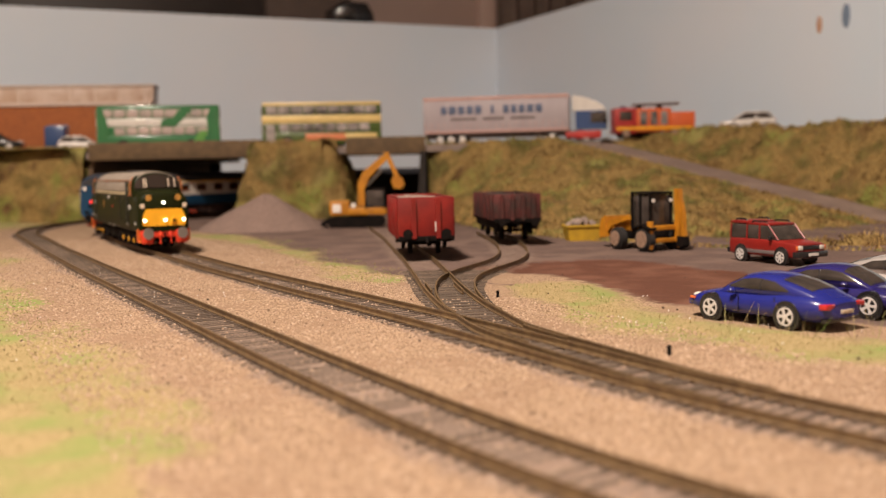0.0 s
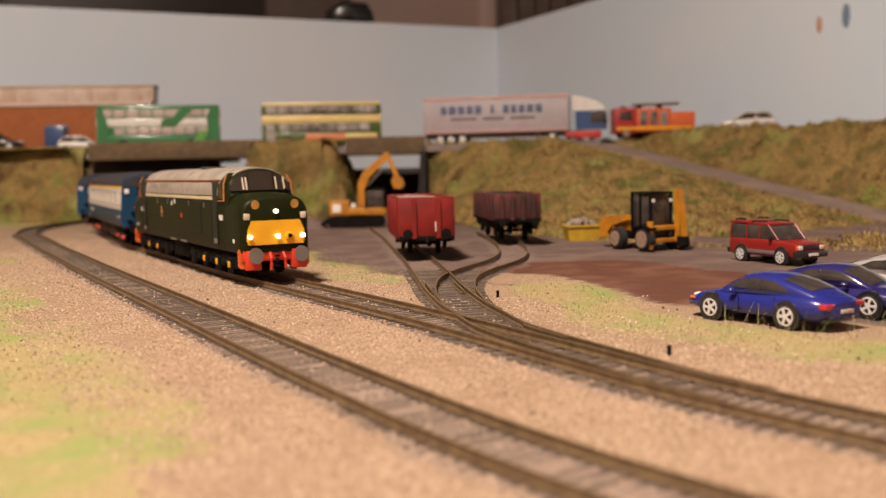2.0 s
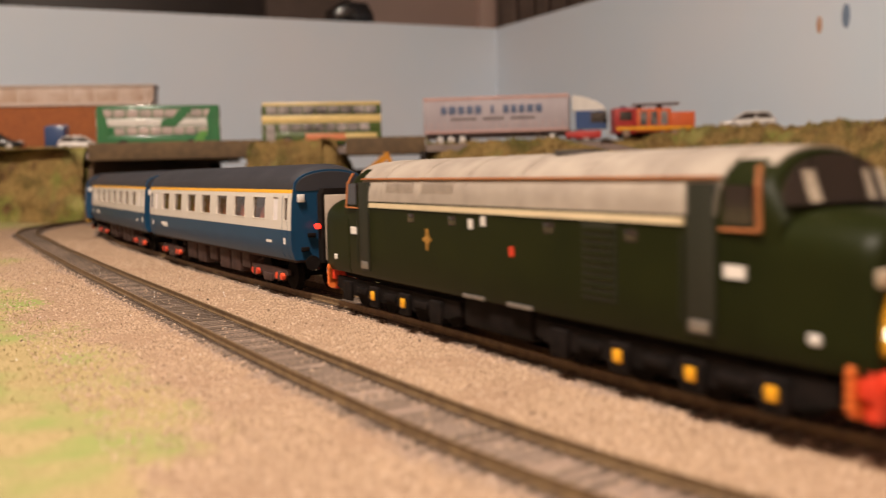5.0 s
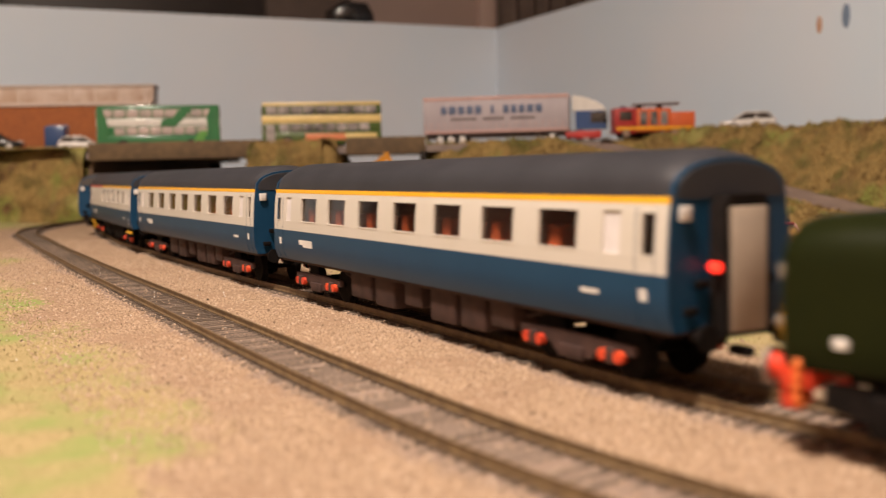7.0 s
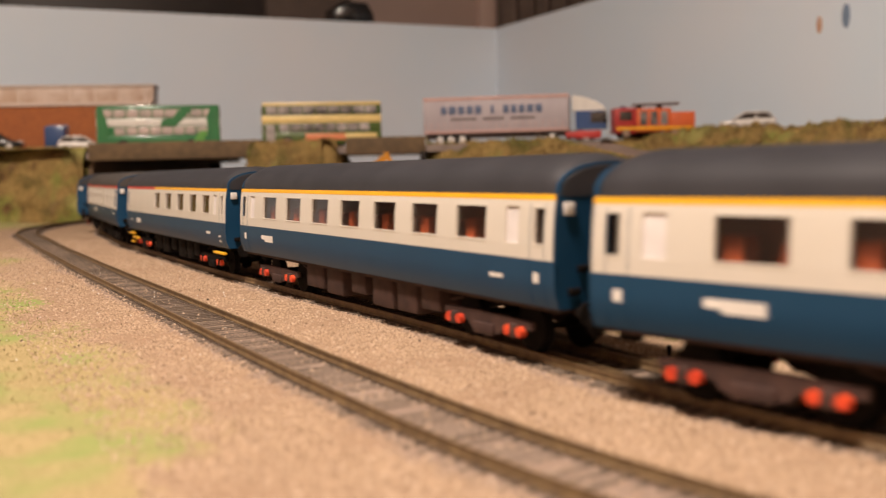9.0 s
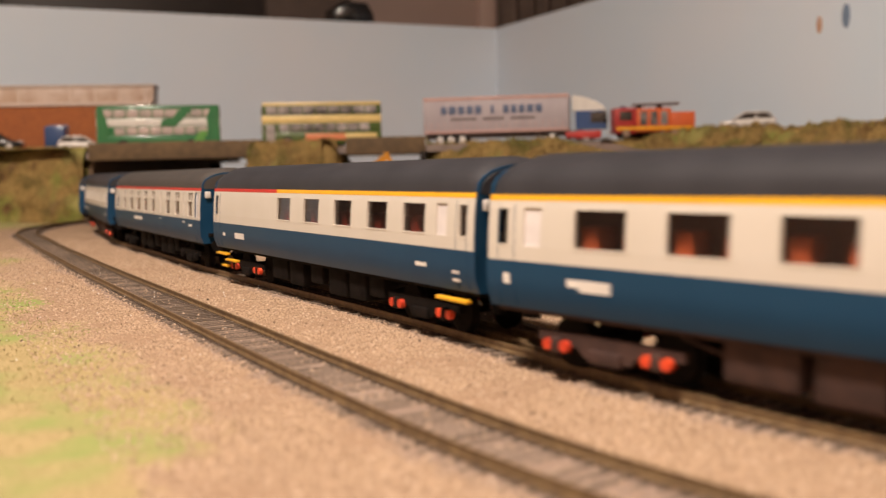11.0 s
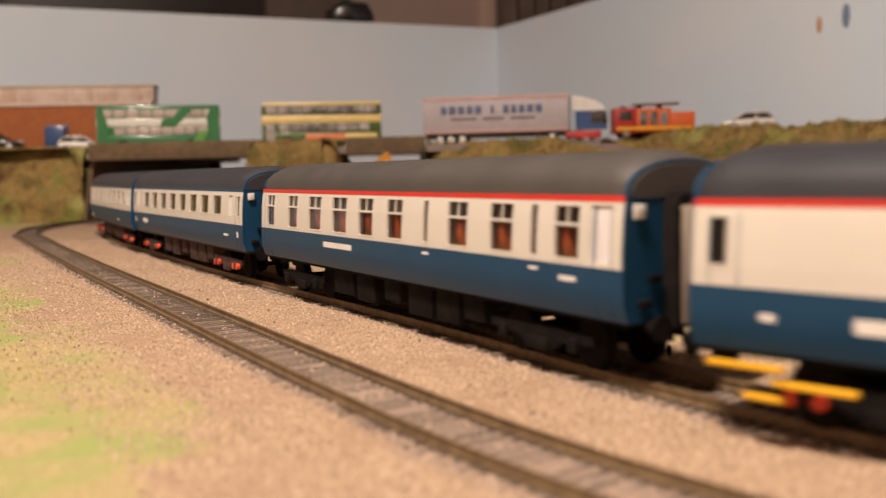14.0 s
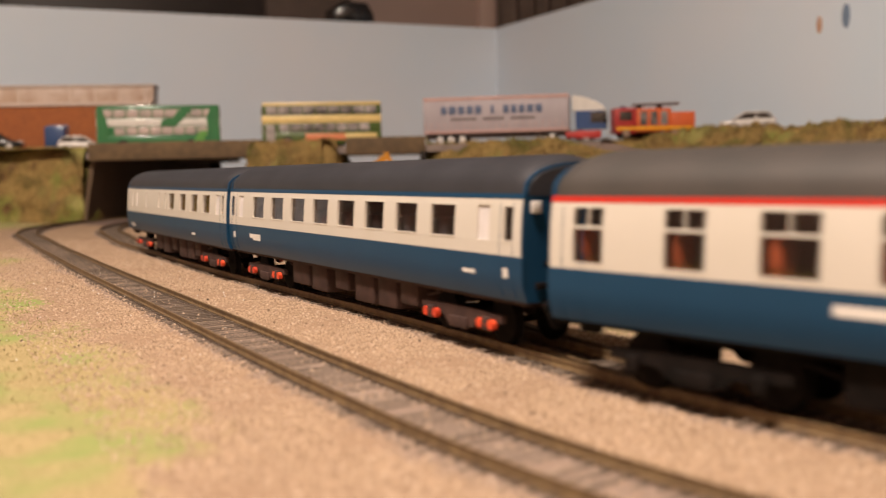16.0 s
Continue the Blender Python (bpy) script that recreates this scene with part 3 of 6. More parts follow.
def coach(label, windows, stripes, frosted=(), bogies=None, frame_mat=None, roof=None, style="air", seat=None, marks=(), steps=(), under=None):
    """windows: (centre, half width) along the side; stripes: (x0, x1, material) under the cantrail."""
    ob = thing("railway_coach", label, "coach", "coaches of the train")
    frame_mat = frame_mat or M_BROWN
    frosted = [(c * 1.02, h) for c, h in frosted]
    wz0, wz1 = (29.8, 39.2) if style == "air" else (27.3, 40.1)
    cant = 40.9
    for sg in (-1, 1):
        bm = B()
        side_panel(bm, -HALF, HALF, 14.2, WAIST, sg)
        part("lower_side", bm, M_BLUE, ob, "rail blue lower body side")
        bm = B()
        side_panel(bm, -WH, WH, WAIST, wz0, sg)
        side_panel(bm, -WH, WH, wz1, cant, sg)
        edges = sorted((c - h, c + h) for c, h in [w[:2] for w in windows] + list(frosted))
        x = -WH
        for a, b in edges:
            side_panel(bm, x, a, wz0, wz1, sg)
            x = b
        side_panel(bm, x, WH, wz0, wz1, sg)
        part("upper_side", bm, M_CREAM, ob, "off-white upper body side")
        for x0, x1, m in stripes:
            bm = B()
            side_panel(bm, x0, x1, cant, 42.3, sg, 0.05)
            part("cantrail_stripe", bm, m, ob)
        for w in windows:
            c, h = w[:2]
            bm = B()
            side_panel(bm, c - h, c + h, wz0, wz1, sg, -0.85, 0.3)
            part("window", bm, M_PANE, ob, "dark tinted window pane").visible_shadow = False
            bm = B()
            f = 0.28
            for q in ((c - h, c + h, wz0 - 0.1, wz0 + f), (c - h, c + h, wz1 - f, wz1 + 0.1), (c - h, c - h + f, wz0, wz1), (c + h - f, c + h, wz0, wz1)):
                side_panel(bm, *q, sg, 0.12, 0.8)
            if style == "mk1" and h > 3:
                side_panel(bm, c - h, c + h, wz1 - 4.9, wz1 - 4.3, sg, 0.1, 0.7)
                side_panel(bm, c - 0.18, c + 0.18, wz1 - 4.4, wz1, sg, 0.1, 0.7)
            part("window_frame", bm, M_CREAM, ob)
        for c, h in frosted:
            bm = B()
            side_panel(bm, c - h, c + h, wz0, wz1, sg, -0.5, 0.3)
            part("frosted_window", bm, M_FROST, ob, "white frosted toilet window")
        for dx in (-119.4, -113.2, 113.2, 119.4):
            bm = B()
            side_panel(bm, dx - 0.12, dx + 0.12, 15, 40, sg, 0.05, 0.5)
            part("door_joint", bm, M_BLUE, ob)
        for mx, mz, ml, mh in marks:
            bm = B()
            side_panel(bm, mx - ml, mx + ml, mz - mh, mz + mh, sg, 0.08, 0.3)
            part("lettering", bm, M_WHITE, ob, "small white lettering bar")
    for sx, sz, sl in steps:
        bm = B()
        box(bm, sx - sl, sx + sl, -18.6, -16.5, sz - 0.5, sz + 0.5, 0.15)
        part("footstep", bm, M_YEL, ob, "yellow edged footstep")
    bm = B()
    loft(bm, [roof_ring(-HALF, drop=3.2, half=15.6), roof_ring(-HALF + 3, drop=1.0, half=16.7), roof_ring(-HALF + 8), roof_ring(HALF - 8), roof_ring(HALF - 3, drop=1.0, half=16.7), roof_ring(HALF, drop=3.2, half=15.6)])
    part("roof", bm, roof or M_ROOF, ob)
    if style == "mk1":
        for i in range(9):
            bm = B()
            ball(bm, (-96 + i * 24, 2.5 if i % 2 else -2.5, 50.2), 1.6, 10, 6, sz=0.7)
            part("roof_vent", bm, M_BLACK, ob)
    bm = B()
    box(bm, -HALF + 2, HALF - 2, -15.5, 15.5, 13, 14.6)
    part("floor", bm, frame_mat, ob)
    bm = B()
    box(bm, -HALF + 3, HALF - 3, -0.5, 0.5, 13, 41)
    box(bm, -HALF + 3, HALF - 3, -15, 15, 41, 41.6)
    part("inner_lining", bm, M_SHELL, ob)
    bm = B()
    for c, h, *_ in windows:
        if h > 3:
            for yy in (-11, 11):
                for dx in (-6.5, 6.5):
                    box(bm, c + dx - 2.6, c + dx + 2.6, yy - 3.4, yy + 3.4, 13, 35.0 if dx < 0 else 34.0, 0.8)
    part("seats", bm, seat or M_SEAT, ob, "rows of seats behind the panes")
    for e in (-1, 1):
        end_fittings(ob, e, M_BLACK, M_BLUE)
        bogie(ob, e * 85, frame_mat, M_BLACK, bogies)
    for x0, x1, z0 in under or ((-52, -34, 4.5), (-31, -16, 3.6), (-8, 4, 6), (10, 26, 3.4), (29, 43, 3.6), (46, 58, 6)):
        bm = B()
        box(bm, x0, x1, -14.5, 14.5, z0, 14.0, 0.8)
        part("underfloor_box", bm, frame_mat, ob)
    bm = B()
    for sg in (-1, 1):
        tube(bm, [(-66, sg * 10, 11.5), (-40, sg * 10, 6), (40, sg * 10, 6), (66, sg * 10, 11.5)], 0.6)
    part("truss", bm, frame_mat, ob)
    return ob


M_PANE = mat("tinted_pane", (0.62, 0.45, 0.35), None, 60, 0.05, trans=1.0, spec=0.12)
DOORS = [(117.3, 2.5), (-117.6, 2.2)]
TOILET = [(102.6, 3.1), (-104.5, 3.1)]
SEVEN = [(i * 27.9 - 3 * 27.9, 8.4) for i in range(7)]
EIGHT = [(i * 23.5 - 3.5 * 23.5 - 0.4, 7.5) for i in range(8)]
LOGO = ((-87, 21.9, 7.0, 0.9), (-85, 20.6, 5.0, 0.5), (97, 20.9, 3.4, 0.55), (116, 21.6, 1.2, 1.3), (-116, 21.6, 1.2, 1.3))
YEL = [(-WH, WH, M_YEL)]
FIRST = dict(windows=SEVEN + DOORS, frosted=TOILET, stripes=YEL, bogies=M_ORANGE, marks=LOGO)
MK1_WIN = [(-111.5, 4.7), (-85, 5.4), (-61, 6.6), (-37, 6.8), (-14, 6.0), (8.5, 5.8), (30, 1.7), (49.5, 5.8), (73, 5.8), (88.5, 1.7), (102.5, 5.2)]
COACHES = [
    coach("blue and off-white first class coach with yellow cantrail stripe", **FIRST),
    coach("blue and off-white first class coach with yellow cantrail stripe", **FIRST),
    coach("blue and off-white buffet coach with half red, half yellow stripe", windows=[(-26.8, 7.9), (2.8, 7.9), (32.4, 7.9), (60.8, 7.8), (87.2, 7.6)] + DOORS, frosted=TOILET[:1], stripes=[(-WH, -36, M_RED), (-36, WH, M_YEL)], bogies=M_ORANGE, frame_mat=M_BLACK, marks=((-84, 20.9, 6.5, 1.3), (-107, 20.9, 1.6, 0.7), (92, 20.6, 3.6, 0.6), (113, 18.5, 2, 1.6)), steps=((-112, 11.5, 8), (-98, 9.0, 8), (-108, 6.0, 4), (110, 11.5, 9)), seat=mat("seat_red", (0.20, 0.02, 0.015), (0.06, 0.015, 0.01), 90, 0.8)),
    coach("older blue and off-white coach with red stripe and split windows", windows=MK1_WIN, frosted=[(113.2, 3.9)], stripes=[(-WH, WH, M_RED)], frame_mat=M_BLACK, roof=M_ROOF2, style="mk1", marks=((-39, 22.6, 13, 1.0), (30, 24.3, 2.0, 0.35), (88.5, 24.3, 2.0, 0.35), (103, 22.8, 3.4, 0.6))),
    coach("blue and off-white standard class coach without a coloured stripe", windows=EIGHT + DOORS, frosted=TOILET, stripes=[(-HALF, HALF, M_BLUE)], bogies=M_ORANGE, marks=LOGO, seat=M_SEATB),
    coach("blue and off-white brake coach at the tail of the train", windows=[(9.6, 7.2), (36.8, 7.2), (62.5, 7.2), (87, 7.2), (-104, 2.2), (-60, 2.0), (-23, 2.0), (-6, 2.0)] + DOORS[:1], frosted=[(106, 3.6), (-88, 2.6)], stripes=[(-HALF, HALF, M_BLUE)], bogies=M_ORANGE, marks=((-106, 17.5, 5, 1.2), (60, 18.6, 3.6, 0.6))),
]
bm = B()
cyl(bm, (HALF + 3.0, -7.8, 27.6), 1.1, 2.0, "x", 14)
part("tail_lamp", bm, M_TAIL, COACHES[0], "lit red tail lamp on the coach end")
for ob in COACHES:
    for q in ob.children_recursive:
        if q.type == "MESH" and q.parent is ob:
            q.data.transform(Matrix.Diagonal((1, 1, 1.03, 1)))


# ---- the diesel locomotive, built along x with its front at +x ----


def loco_ring(x, half, zs, top, sh):
    """A rounded body section: straight sides to zs, then an arch to top."""
    r = [(x, half - 0.6, 12.5), (x, half, 14.0), (x, half, zs * 0.6), (x, half, zs)]
    r += [(x, half * math.cos(a) ** sh, zs + (top - zs) * math.sin(a) ** 0.9) for a in [math.pi / 2 * i / 7 for i in range(1, 7)]] + [(x, 0, top)]
    return r + [(a, -b, c) for a, b, c in reversed(r[:-1])]


def nose_ring(x, half, zs, top):
    """A nose section: straight sides, round shoulders and a gently domed top."""
    r = [(x, half - 0.6, 12.5), (x, half, 14.0), (x, half, zs * 0.6), (x, half, zs)]
    r += [(x, half * math.cos(a) ** 0.62, zs + (top - zs) * math.sin(a) ** 0.78) for a in [math.pi / 2 * i / 9 for i in range(1, 9)]] + [(x, 0, top)]
    return r + [(a, -b, c) for a, b, c in reversed(r[:-1])]


def locomotive():
    ob = thing("diesel_locomotive", "dark green diesel locomotive with grey roof and yellow nose panel", "locomotive")
    bm = B()
    loft(bm, [loco_ring(x, 17.4, 37.2, 50.2, 0.9) for x in (-86, 86)])
    part("body", bm, M_GREEN, ob)
    for e in (-1, 1):
        # cab: the full section runs on and slopes back to the windscreens; the nose is lower and rounder
        bm = B()
        loft(bm, [loco_ring(e * 86, 17.3, 37.2, 50.2, 0.9), loco_ring(e * 96, 17.1, 37.0, 50.0, 0.9), loco_ring(e * 100, 16.8, 36.5, 49.2, 0.9), loco_ring(e * 104, 16.6, 34.5, 40.0, 0.9)])
        part("cab", bm, M_GREEN, ob)
        bm = B()
        loft(bm, [nose_ring(e * x, h, zs, top) for x, h, zs, top in ((99, 17.0, 29.6, 39.0), (112, 16.9, 29.2, 38.6), (120.5, 16.7, 28.8, 37.8), (122.6, 16.3, 28.4, 37.2), (123.6, 15.6, 27.8, 36.4), (124.0, 14.9, 27.2, 35.6))])
        part("nose", bm, M_GREEN, ob)
        # windscreens: three panes that fill the arch of the cab front
        for pane in ([(-15.2, 39.4), (-6.9, 39.4), (-6.9, 47.6), (-10.2, 46.4), (-13.0, 44.2), (-15.0, 41.4)], [(-6.1, 39.6), (6.1, 39.6), (6.1, 47.8), (0, 48.4), (-6.1, 47.8)], [(6.9, 39.4), (15.2, 39.4), (15.0, 41.4), (13.0, 44.2), (10.2, 46.4), (6.9, 47.6)]):
            bm = B()
            lean = [(e * (104.3 - 0.36 * (z - 39.4) - 0.004 * y * y), y, z) for y, z in pane]
            loft(bm, [lean, [(x + e * 0.6, y, z + 0.15) for x, y, z in lean]])
            part("windscreen", bm, M_GLASS, ob, "dark cab windscreen pane")
        for yy in (-8.9, -7.3, 7.6, 11.6):
            bm = B()
            prism(bm, [(e * 104.6, 40.0), (e * 105.0, 40.0), (e * 102.6, 45.6), (e * 102.2, 45.6)], yy - 0.32, yy + 0.32)
            part("windscreen_blind", bm, M_MARK, ob, "pale upright bar across the windscreen")
        bm = B()
        ring_pts = [(16.75 * math.cos(a) ** 0.9, 37.4 + 12.9 * math.sin(a) ** 0.9) for a in [math.pi / 2 * i / 12 for i in range(6, 12)]] + [(0, 50.3)]
        ring_pts = ring_pts + [(-y, z) for y, z in reversed(ring_pts[:-1])]
        loft(bm, [[(e * 88, y, z) for y, z in ring_pts] + [(e * 88, -10, 41), (e * 88, 10, 41)], [(e * 98.4, y * 0.985, z - 0.25) for y, z in ring_pts] + [(e * 98.4, -10, 41), (e * 98.4, 10, 41)]])
        part("cab_roof", bm, M_LROOF, ob, "pale grey cab roof")
        for sg in (-1, 1):
            bm = B()
            prism(bm, [(e * 90.4, 36.0), (e * 98.2, 36.0), (e * 97.2, 43.0), (e * 90.4, 43.2)], sg * 16.0, sg * 17.6)
            part("cab_side_window", bm, M_GLASS, ob)
            bm = B()
            tube(bm, [(e * 99.6, sg * 17.5, 35.0), (e * 98.8, sg * 17.0, 43.0), (e * 97.5, sg * 15.2, 46.5)], 0.45)
            tube(bm, [(e * 89.2, sg * 17.6, 35.0), (e * 99.6, sg * 17.5, 35.0)], 0.3)
            part("window_surround", bm, M_COPPER, ob, "orange-brown window surround")
        # cab doors: dark recess with handrails and steps
        for sg in (-1, 1):
            bm = B()
            box(bm, *sorted((e * 79.8, e * 87.8)), *sorted((sg * 16.4, sg * 17.7)), 14.5, 43.5, 0.2)
            part("cab_door_recess", bm, M_DOOR, ob, "dark recessed cab door")
            bm = B()
            for xx in (79.0, 88.6):
                tube(bm, [(e * xx, sg * 18.2, 17), (e * xx, sg * 18.2, 34)], 0.22)
            part("handrail", bm, M_DOOR, ob)
            bm = B()
            box(bm, *sorted((e * 81, e * 86.5)), *sorted((sg * 17.5, sg * 18.0)), 15.2, 17.6, 0.2)
            part("door_kickplate", bm, M_STEEL, ob)
            bm = B()
            box(bm, *sorted((e * 90.5, e * 96.0)), *sorted((sg * 17.25, sg * 17.6)), 26.2, 28.6)
            part("cab_number", bm, M_WHITE, ob, "small white number bar")
            bm = B()
            box(bm, *sorted((e * 111, e * 113.4)), *sorted((sg * 16.4, sg * 17.2)), 16.5, 18.4, 0.2)
            part("overhead_warning_flash", bm, M_WHITE, ob)
        # yellow panel with bevelled shoulders
        bm = B()
        prism(bm, [(-13.6, 16.0), (13.6, 16.0), (14.2, 18), (13.8, 22.2), (11.8, 26.6), (-11.8, 26.6), (-13.8, 22.2), (-14.2, 18)], e * 121.5, e * 124.6, "x")
        part("warning_panel", bm, M_PANEL, ob, "small yellow warning panel on the nose")
        for yy, zz, m, r in ((-12.8, 19.6, M_LIT, 1.05), (0.6, 19.6, M_LIT, 1.05), (12.8, 19.6, M_LIT, 1.05), (0, 30.6, M_LIT, 0.95)):
            if e < 0:
                m = M_STEEL
            bm = B()
            cyl(bm, (e * 125.0, yy, zz), r, 1.6, "x", 14)
            part("headcode_light", bm, m, ob, "glowing white headcode light" if e > 0 else "")
        for yy in (-9.6, 9.6):
            bm = B()
            cyl(bm, (e * 123.4, yy, 33.6), 2.0, 1.4, "x", 18)
            part("folded_disc", bm, M_DISC, ob, "brass-rimmed folded headcode disc")
        for yy in (-13.8, 13.8):
            bm = B()
            box(bm, *sorted((e * 121.5, e * 124.2)), yy - 1.5, yy + 1.5, 27.0, 30.0, 0.4)
            part("marker_lamp", bm, M_MARK, ob, "pale marker lamp")
        bm = B()
        box(bm, *sorted((e * 124.4, e * 125.8)), 4.6, 8.0, 18.0, 21.2, 0.4)
        part("horn_box", bm, M_PANEL, ob)
        bm = B()
        cyl(bm, (e * 125.9, 6.3, 19.6), 1.0, 0.4, "x", 12)
        part("horn_mouth", bm, M_BLACK, ob)
        # buffer beam
        bm = B()
        box(bm, *sorted((e * 118, e * 123.6)), -15.8, 15.8, 8.8, 14.2, 0.5)
        part("buffer_beam", bm, M_BUFRED, ob, "bright red buffer beam")
        for yy in (-11.2, 11.2):
            bm = B()
            box(bm, *sorted((e * 121, e * 124.2)), yy - 3.8, yy + 3.8, 5.0, 13.8, 0.6)
            cyl(bm, (e * 125.4, yy, 11.5), 2.4, 4.0, "x", 16)
            part("buffer_housing", bm, M_BUFRED, ob)
            bm = B()
            cyl(bm, (e * 127.6, yy, 11.5), 3.5, 0.9, "x", 24, r2=3.5)
            part("buffer_head", bm, M_STEEL, ob, "grey steel oval buffer head")
            bm = B()
            for i in range(4):
                cyl(bm, (e * 120.0, yy * 1.4, 7.4 + i * 1.8), 1.9, 1.1, "x", 10)
            part("brake_hose", bm, M_HOSE, ob, "orange painted pipes beside the beam")
        bm = B()
        tube(bm, [(e * 123, -3, 13), (e * 126, -3.2, 10), (e * 125.5, -3.4, 5)], 0.7)
        tube(bm, [(e * 123, 3.4, 13), (e * 126, 3.6, 10), (e * 125.5, 3.8, 5.5)], 0.7)
        part("hose", bm, M_BUFRED, ob)
        bm = B()
        for i in range(3):
            bmesh.ops.create_cone(bm, segments=10, radius1=1.3, radius2=1.3, depth=0.8, cap_ends=True, matrix=Matrix.Translation((e * 125, 0, 11 - i * 2.2)) @ Matrix.Rotation(radians(90 * (i % 2)), 4, "X"))
        part("coupling", bm, M_BLACK, ob)
        # bogie with four axles
        bg = new("bogie")
        bg.parent = ob
        bg.matrix_basis = mm(e * 68, 0, 0)
        for sg in (-1, 1):
            bm = B()
            prism(bm, [(-48, 6.5), (-48, 10.4), (48, 10.4), (48, 6.5), (40, 4.6), (-40, 4.6)], sg * 13.6, sg * 15.2)
            for xx in (-36, -12, 12, 34):
                box(bm, xx - 3.6, xx + 3.6, *sorted((sg * 15, sg * 16.6)), 2.6, 9.4, 0.5)
            for xx in (-24, 0, 23):
                box(bm, xx - 4.6, xx + 4.6, *sorted((sg * 15, sg * 16.2)), 5.6, 8.2, 0.8)
            part("side_frame", bm, M_BLACK, bg)
            for xx in ((-12, 12, 34) if e > 0 else (-12, 12)):
                bm = B()
                box(bm, xx - 1.5, xx + 1.5, *sorted((sg * 16.4, sg * 17.2)), 5.0, 8.0, 0.5)
                part("axlebox_cover", bm, M_PANEL, bg, "small yellow axlebox cover")
        for xx in (-36, -12, 12, 34):
            bm = B()
            for sg in (-1, 1):
                cyl(bm, (xx, sg * 8.4, 6.8), 6.7 if xx < 30 else 5.6, 2.2, "y", 24)
            cyl(bm, (xx, 0, 6.8), 1.1, 20, "y", 8)
            part("wheelset", bm, M_BLACK, bg)
    # roof cover plates, orange line and cream band
    bm = B()
    arch = [(17.55 * math.cos(a) ** 0.9, 37.4 + 13.0 * math.sin(a) ** 0.9) for a in [math.pi / 2 * i / 9 for i in range(0, 9)]] + [(0, 50.5)]
    arch = arch + [(-y, z) for y, z in reversed(arch[:-1])]
    prism(bm, arch + [(-15, 38), (15, 38)], -88, 88, "x")
    part("roof_cover", bm, M_LROOF, ob, "pale grey weathered roof")
    for i in range(6):
        bm = B()
        prism(bm, [(y * 1.006, z + 0.12) for y, z in arch] + [(-15, 40), (15, 40)], -70 + i * 28 - 0.35, -70 + i * 28 + 0.35, "x")
        part("roof_joint", bm, M_LROOF, ob)
    bm = B()
    cyl(bm, (20, 0, 50.6), 7, 1.2, "z", 24)
    part("roof_fan_grille", bm, M_ROOF2, ob)
    for sg in (-1, 1):
        bm = B()
        box(bm, -79, 79, *sorted((sg * 17.0, sg * 17.8)), 35.4, 36.9)
        part("cream_band", bm, M_LCREAM, ob, "cream lining band under the roof")
        bm = B()
        box(bm, -88, 88, *sorted((sg * 15.6, sg * 16.35)), 44.3, 44.8)
        part("orange_line", bm, M_COPPER, ob)
        for g in range(2):
            for i in range(8):
                bm = B()
                box(bm, -66 + g * 26 + i * 2.6, -64.3 + g * 26 + i * 2.6, *sorted((sg * 16.4, sg * 17.3)), 39.5, 43.4, 0.2)
                part("louvre", bm, M_LROOF, ob)
        bm = B()
        box(bm, 44, 57, *sorted((sg * 17.0, sg * 17.6)), 18, 35)
        part("grille", bm, M_DOOR, ob, "dark side grille")
        for i in range(9):
            bm = B()
            box(bm, 44.5, 56.5, *sorted((sg * 17.4, sg * 17.9)), 19 + i * 1.75, 19.7 + i * 1.75)
            part("grille_slat", bm, M_GREEN, ob)
        for x, z in ((-47, 33.0), (-20, 33.0), (30, 33.0), (62, 32.6)):
            bm = B()
            box(bm, x - 2.2, x + 2.2, *sorted((sg * 17.2, sg * 17.55)), z - 1.3, z + 1.3, 0.2)
            part("body_side_window", bm, M_GLASS, ob)
        bm = B()
        for x, z in ((-9, 32.5), (-2, 33.5)):
            box(bm, x - 1.2, x + 1.2, *sorted((sg * 17.3, sg * 17.6)), z - 1.3, z + 1.3)
        part("data_panel", bm, M_WHITE, ob)
        bm = B()
        cyl(bm, (-36, sg * 17.5, 27.0), 1.5, 0.3, "y", 16)
        box(bm, -38.6, -33.4, *sorted((sg * 17.4, sg * 17.7)), 26.6, 27.6)
        box(bm, -36.6, -35.4, *sorted((sg * 17.4, sg * 17.7)), 24.0, 30.2)
        part("crest", bm, M_DISC, ob, "orange and yellow crest shape")
        bm = B()
        box(bm, 11.6, 13.6, *sorted((sg * 17.35, sg * 17.6)), 25.2, 27.6)
        part("name_plate", bm, M_BUFRED, ob, "tiny red plate")
        bm = B()
        for x in (-14, 10):
            box(bm, x, x + 12, *sorted((sg * 16.5, sg * 17.8)), 12.6, 13.6, 0.2)
        part("footstep", bm, M_STEEL, ob)
    bm = B()
    box(bm, -112, 112, -13.5, 13.5, 10.5, 13.4)
    box(bm, -18, 18, -15.2, 15.2, 4.0, 12.6, 1.2)
    part("underframe", bm, M_BLACK, ob)
    return ob


M_DOOR = mat("recess_green_black", (0.012, 0.014, 0.007), None, 80, 0.6)
M_DISC = mat("disc_brass", (0.55, 0.30, 0.06), (0.4, 0.2, 0.04), 120, 0.4, 0.3)
M_MARK = mat("marker_lens", (0.62, 0.52, 0.40), None, 120, 0.3)
M_HOSE = mat("hose_orange", (0.75, 0.17, 0.03), None, 120, 0.5)
LOCO = locomotive()
for ob in LOCO.children_recursive:
    if ob.type == "MESH":
        ob.data.transform(Matrix.Diagonal((1, 1, 1.07, 1)))


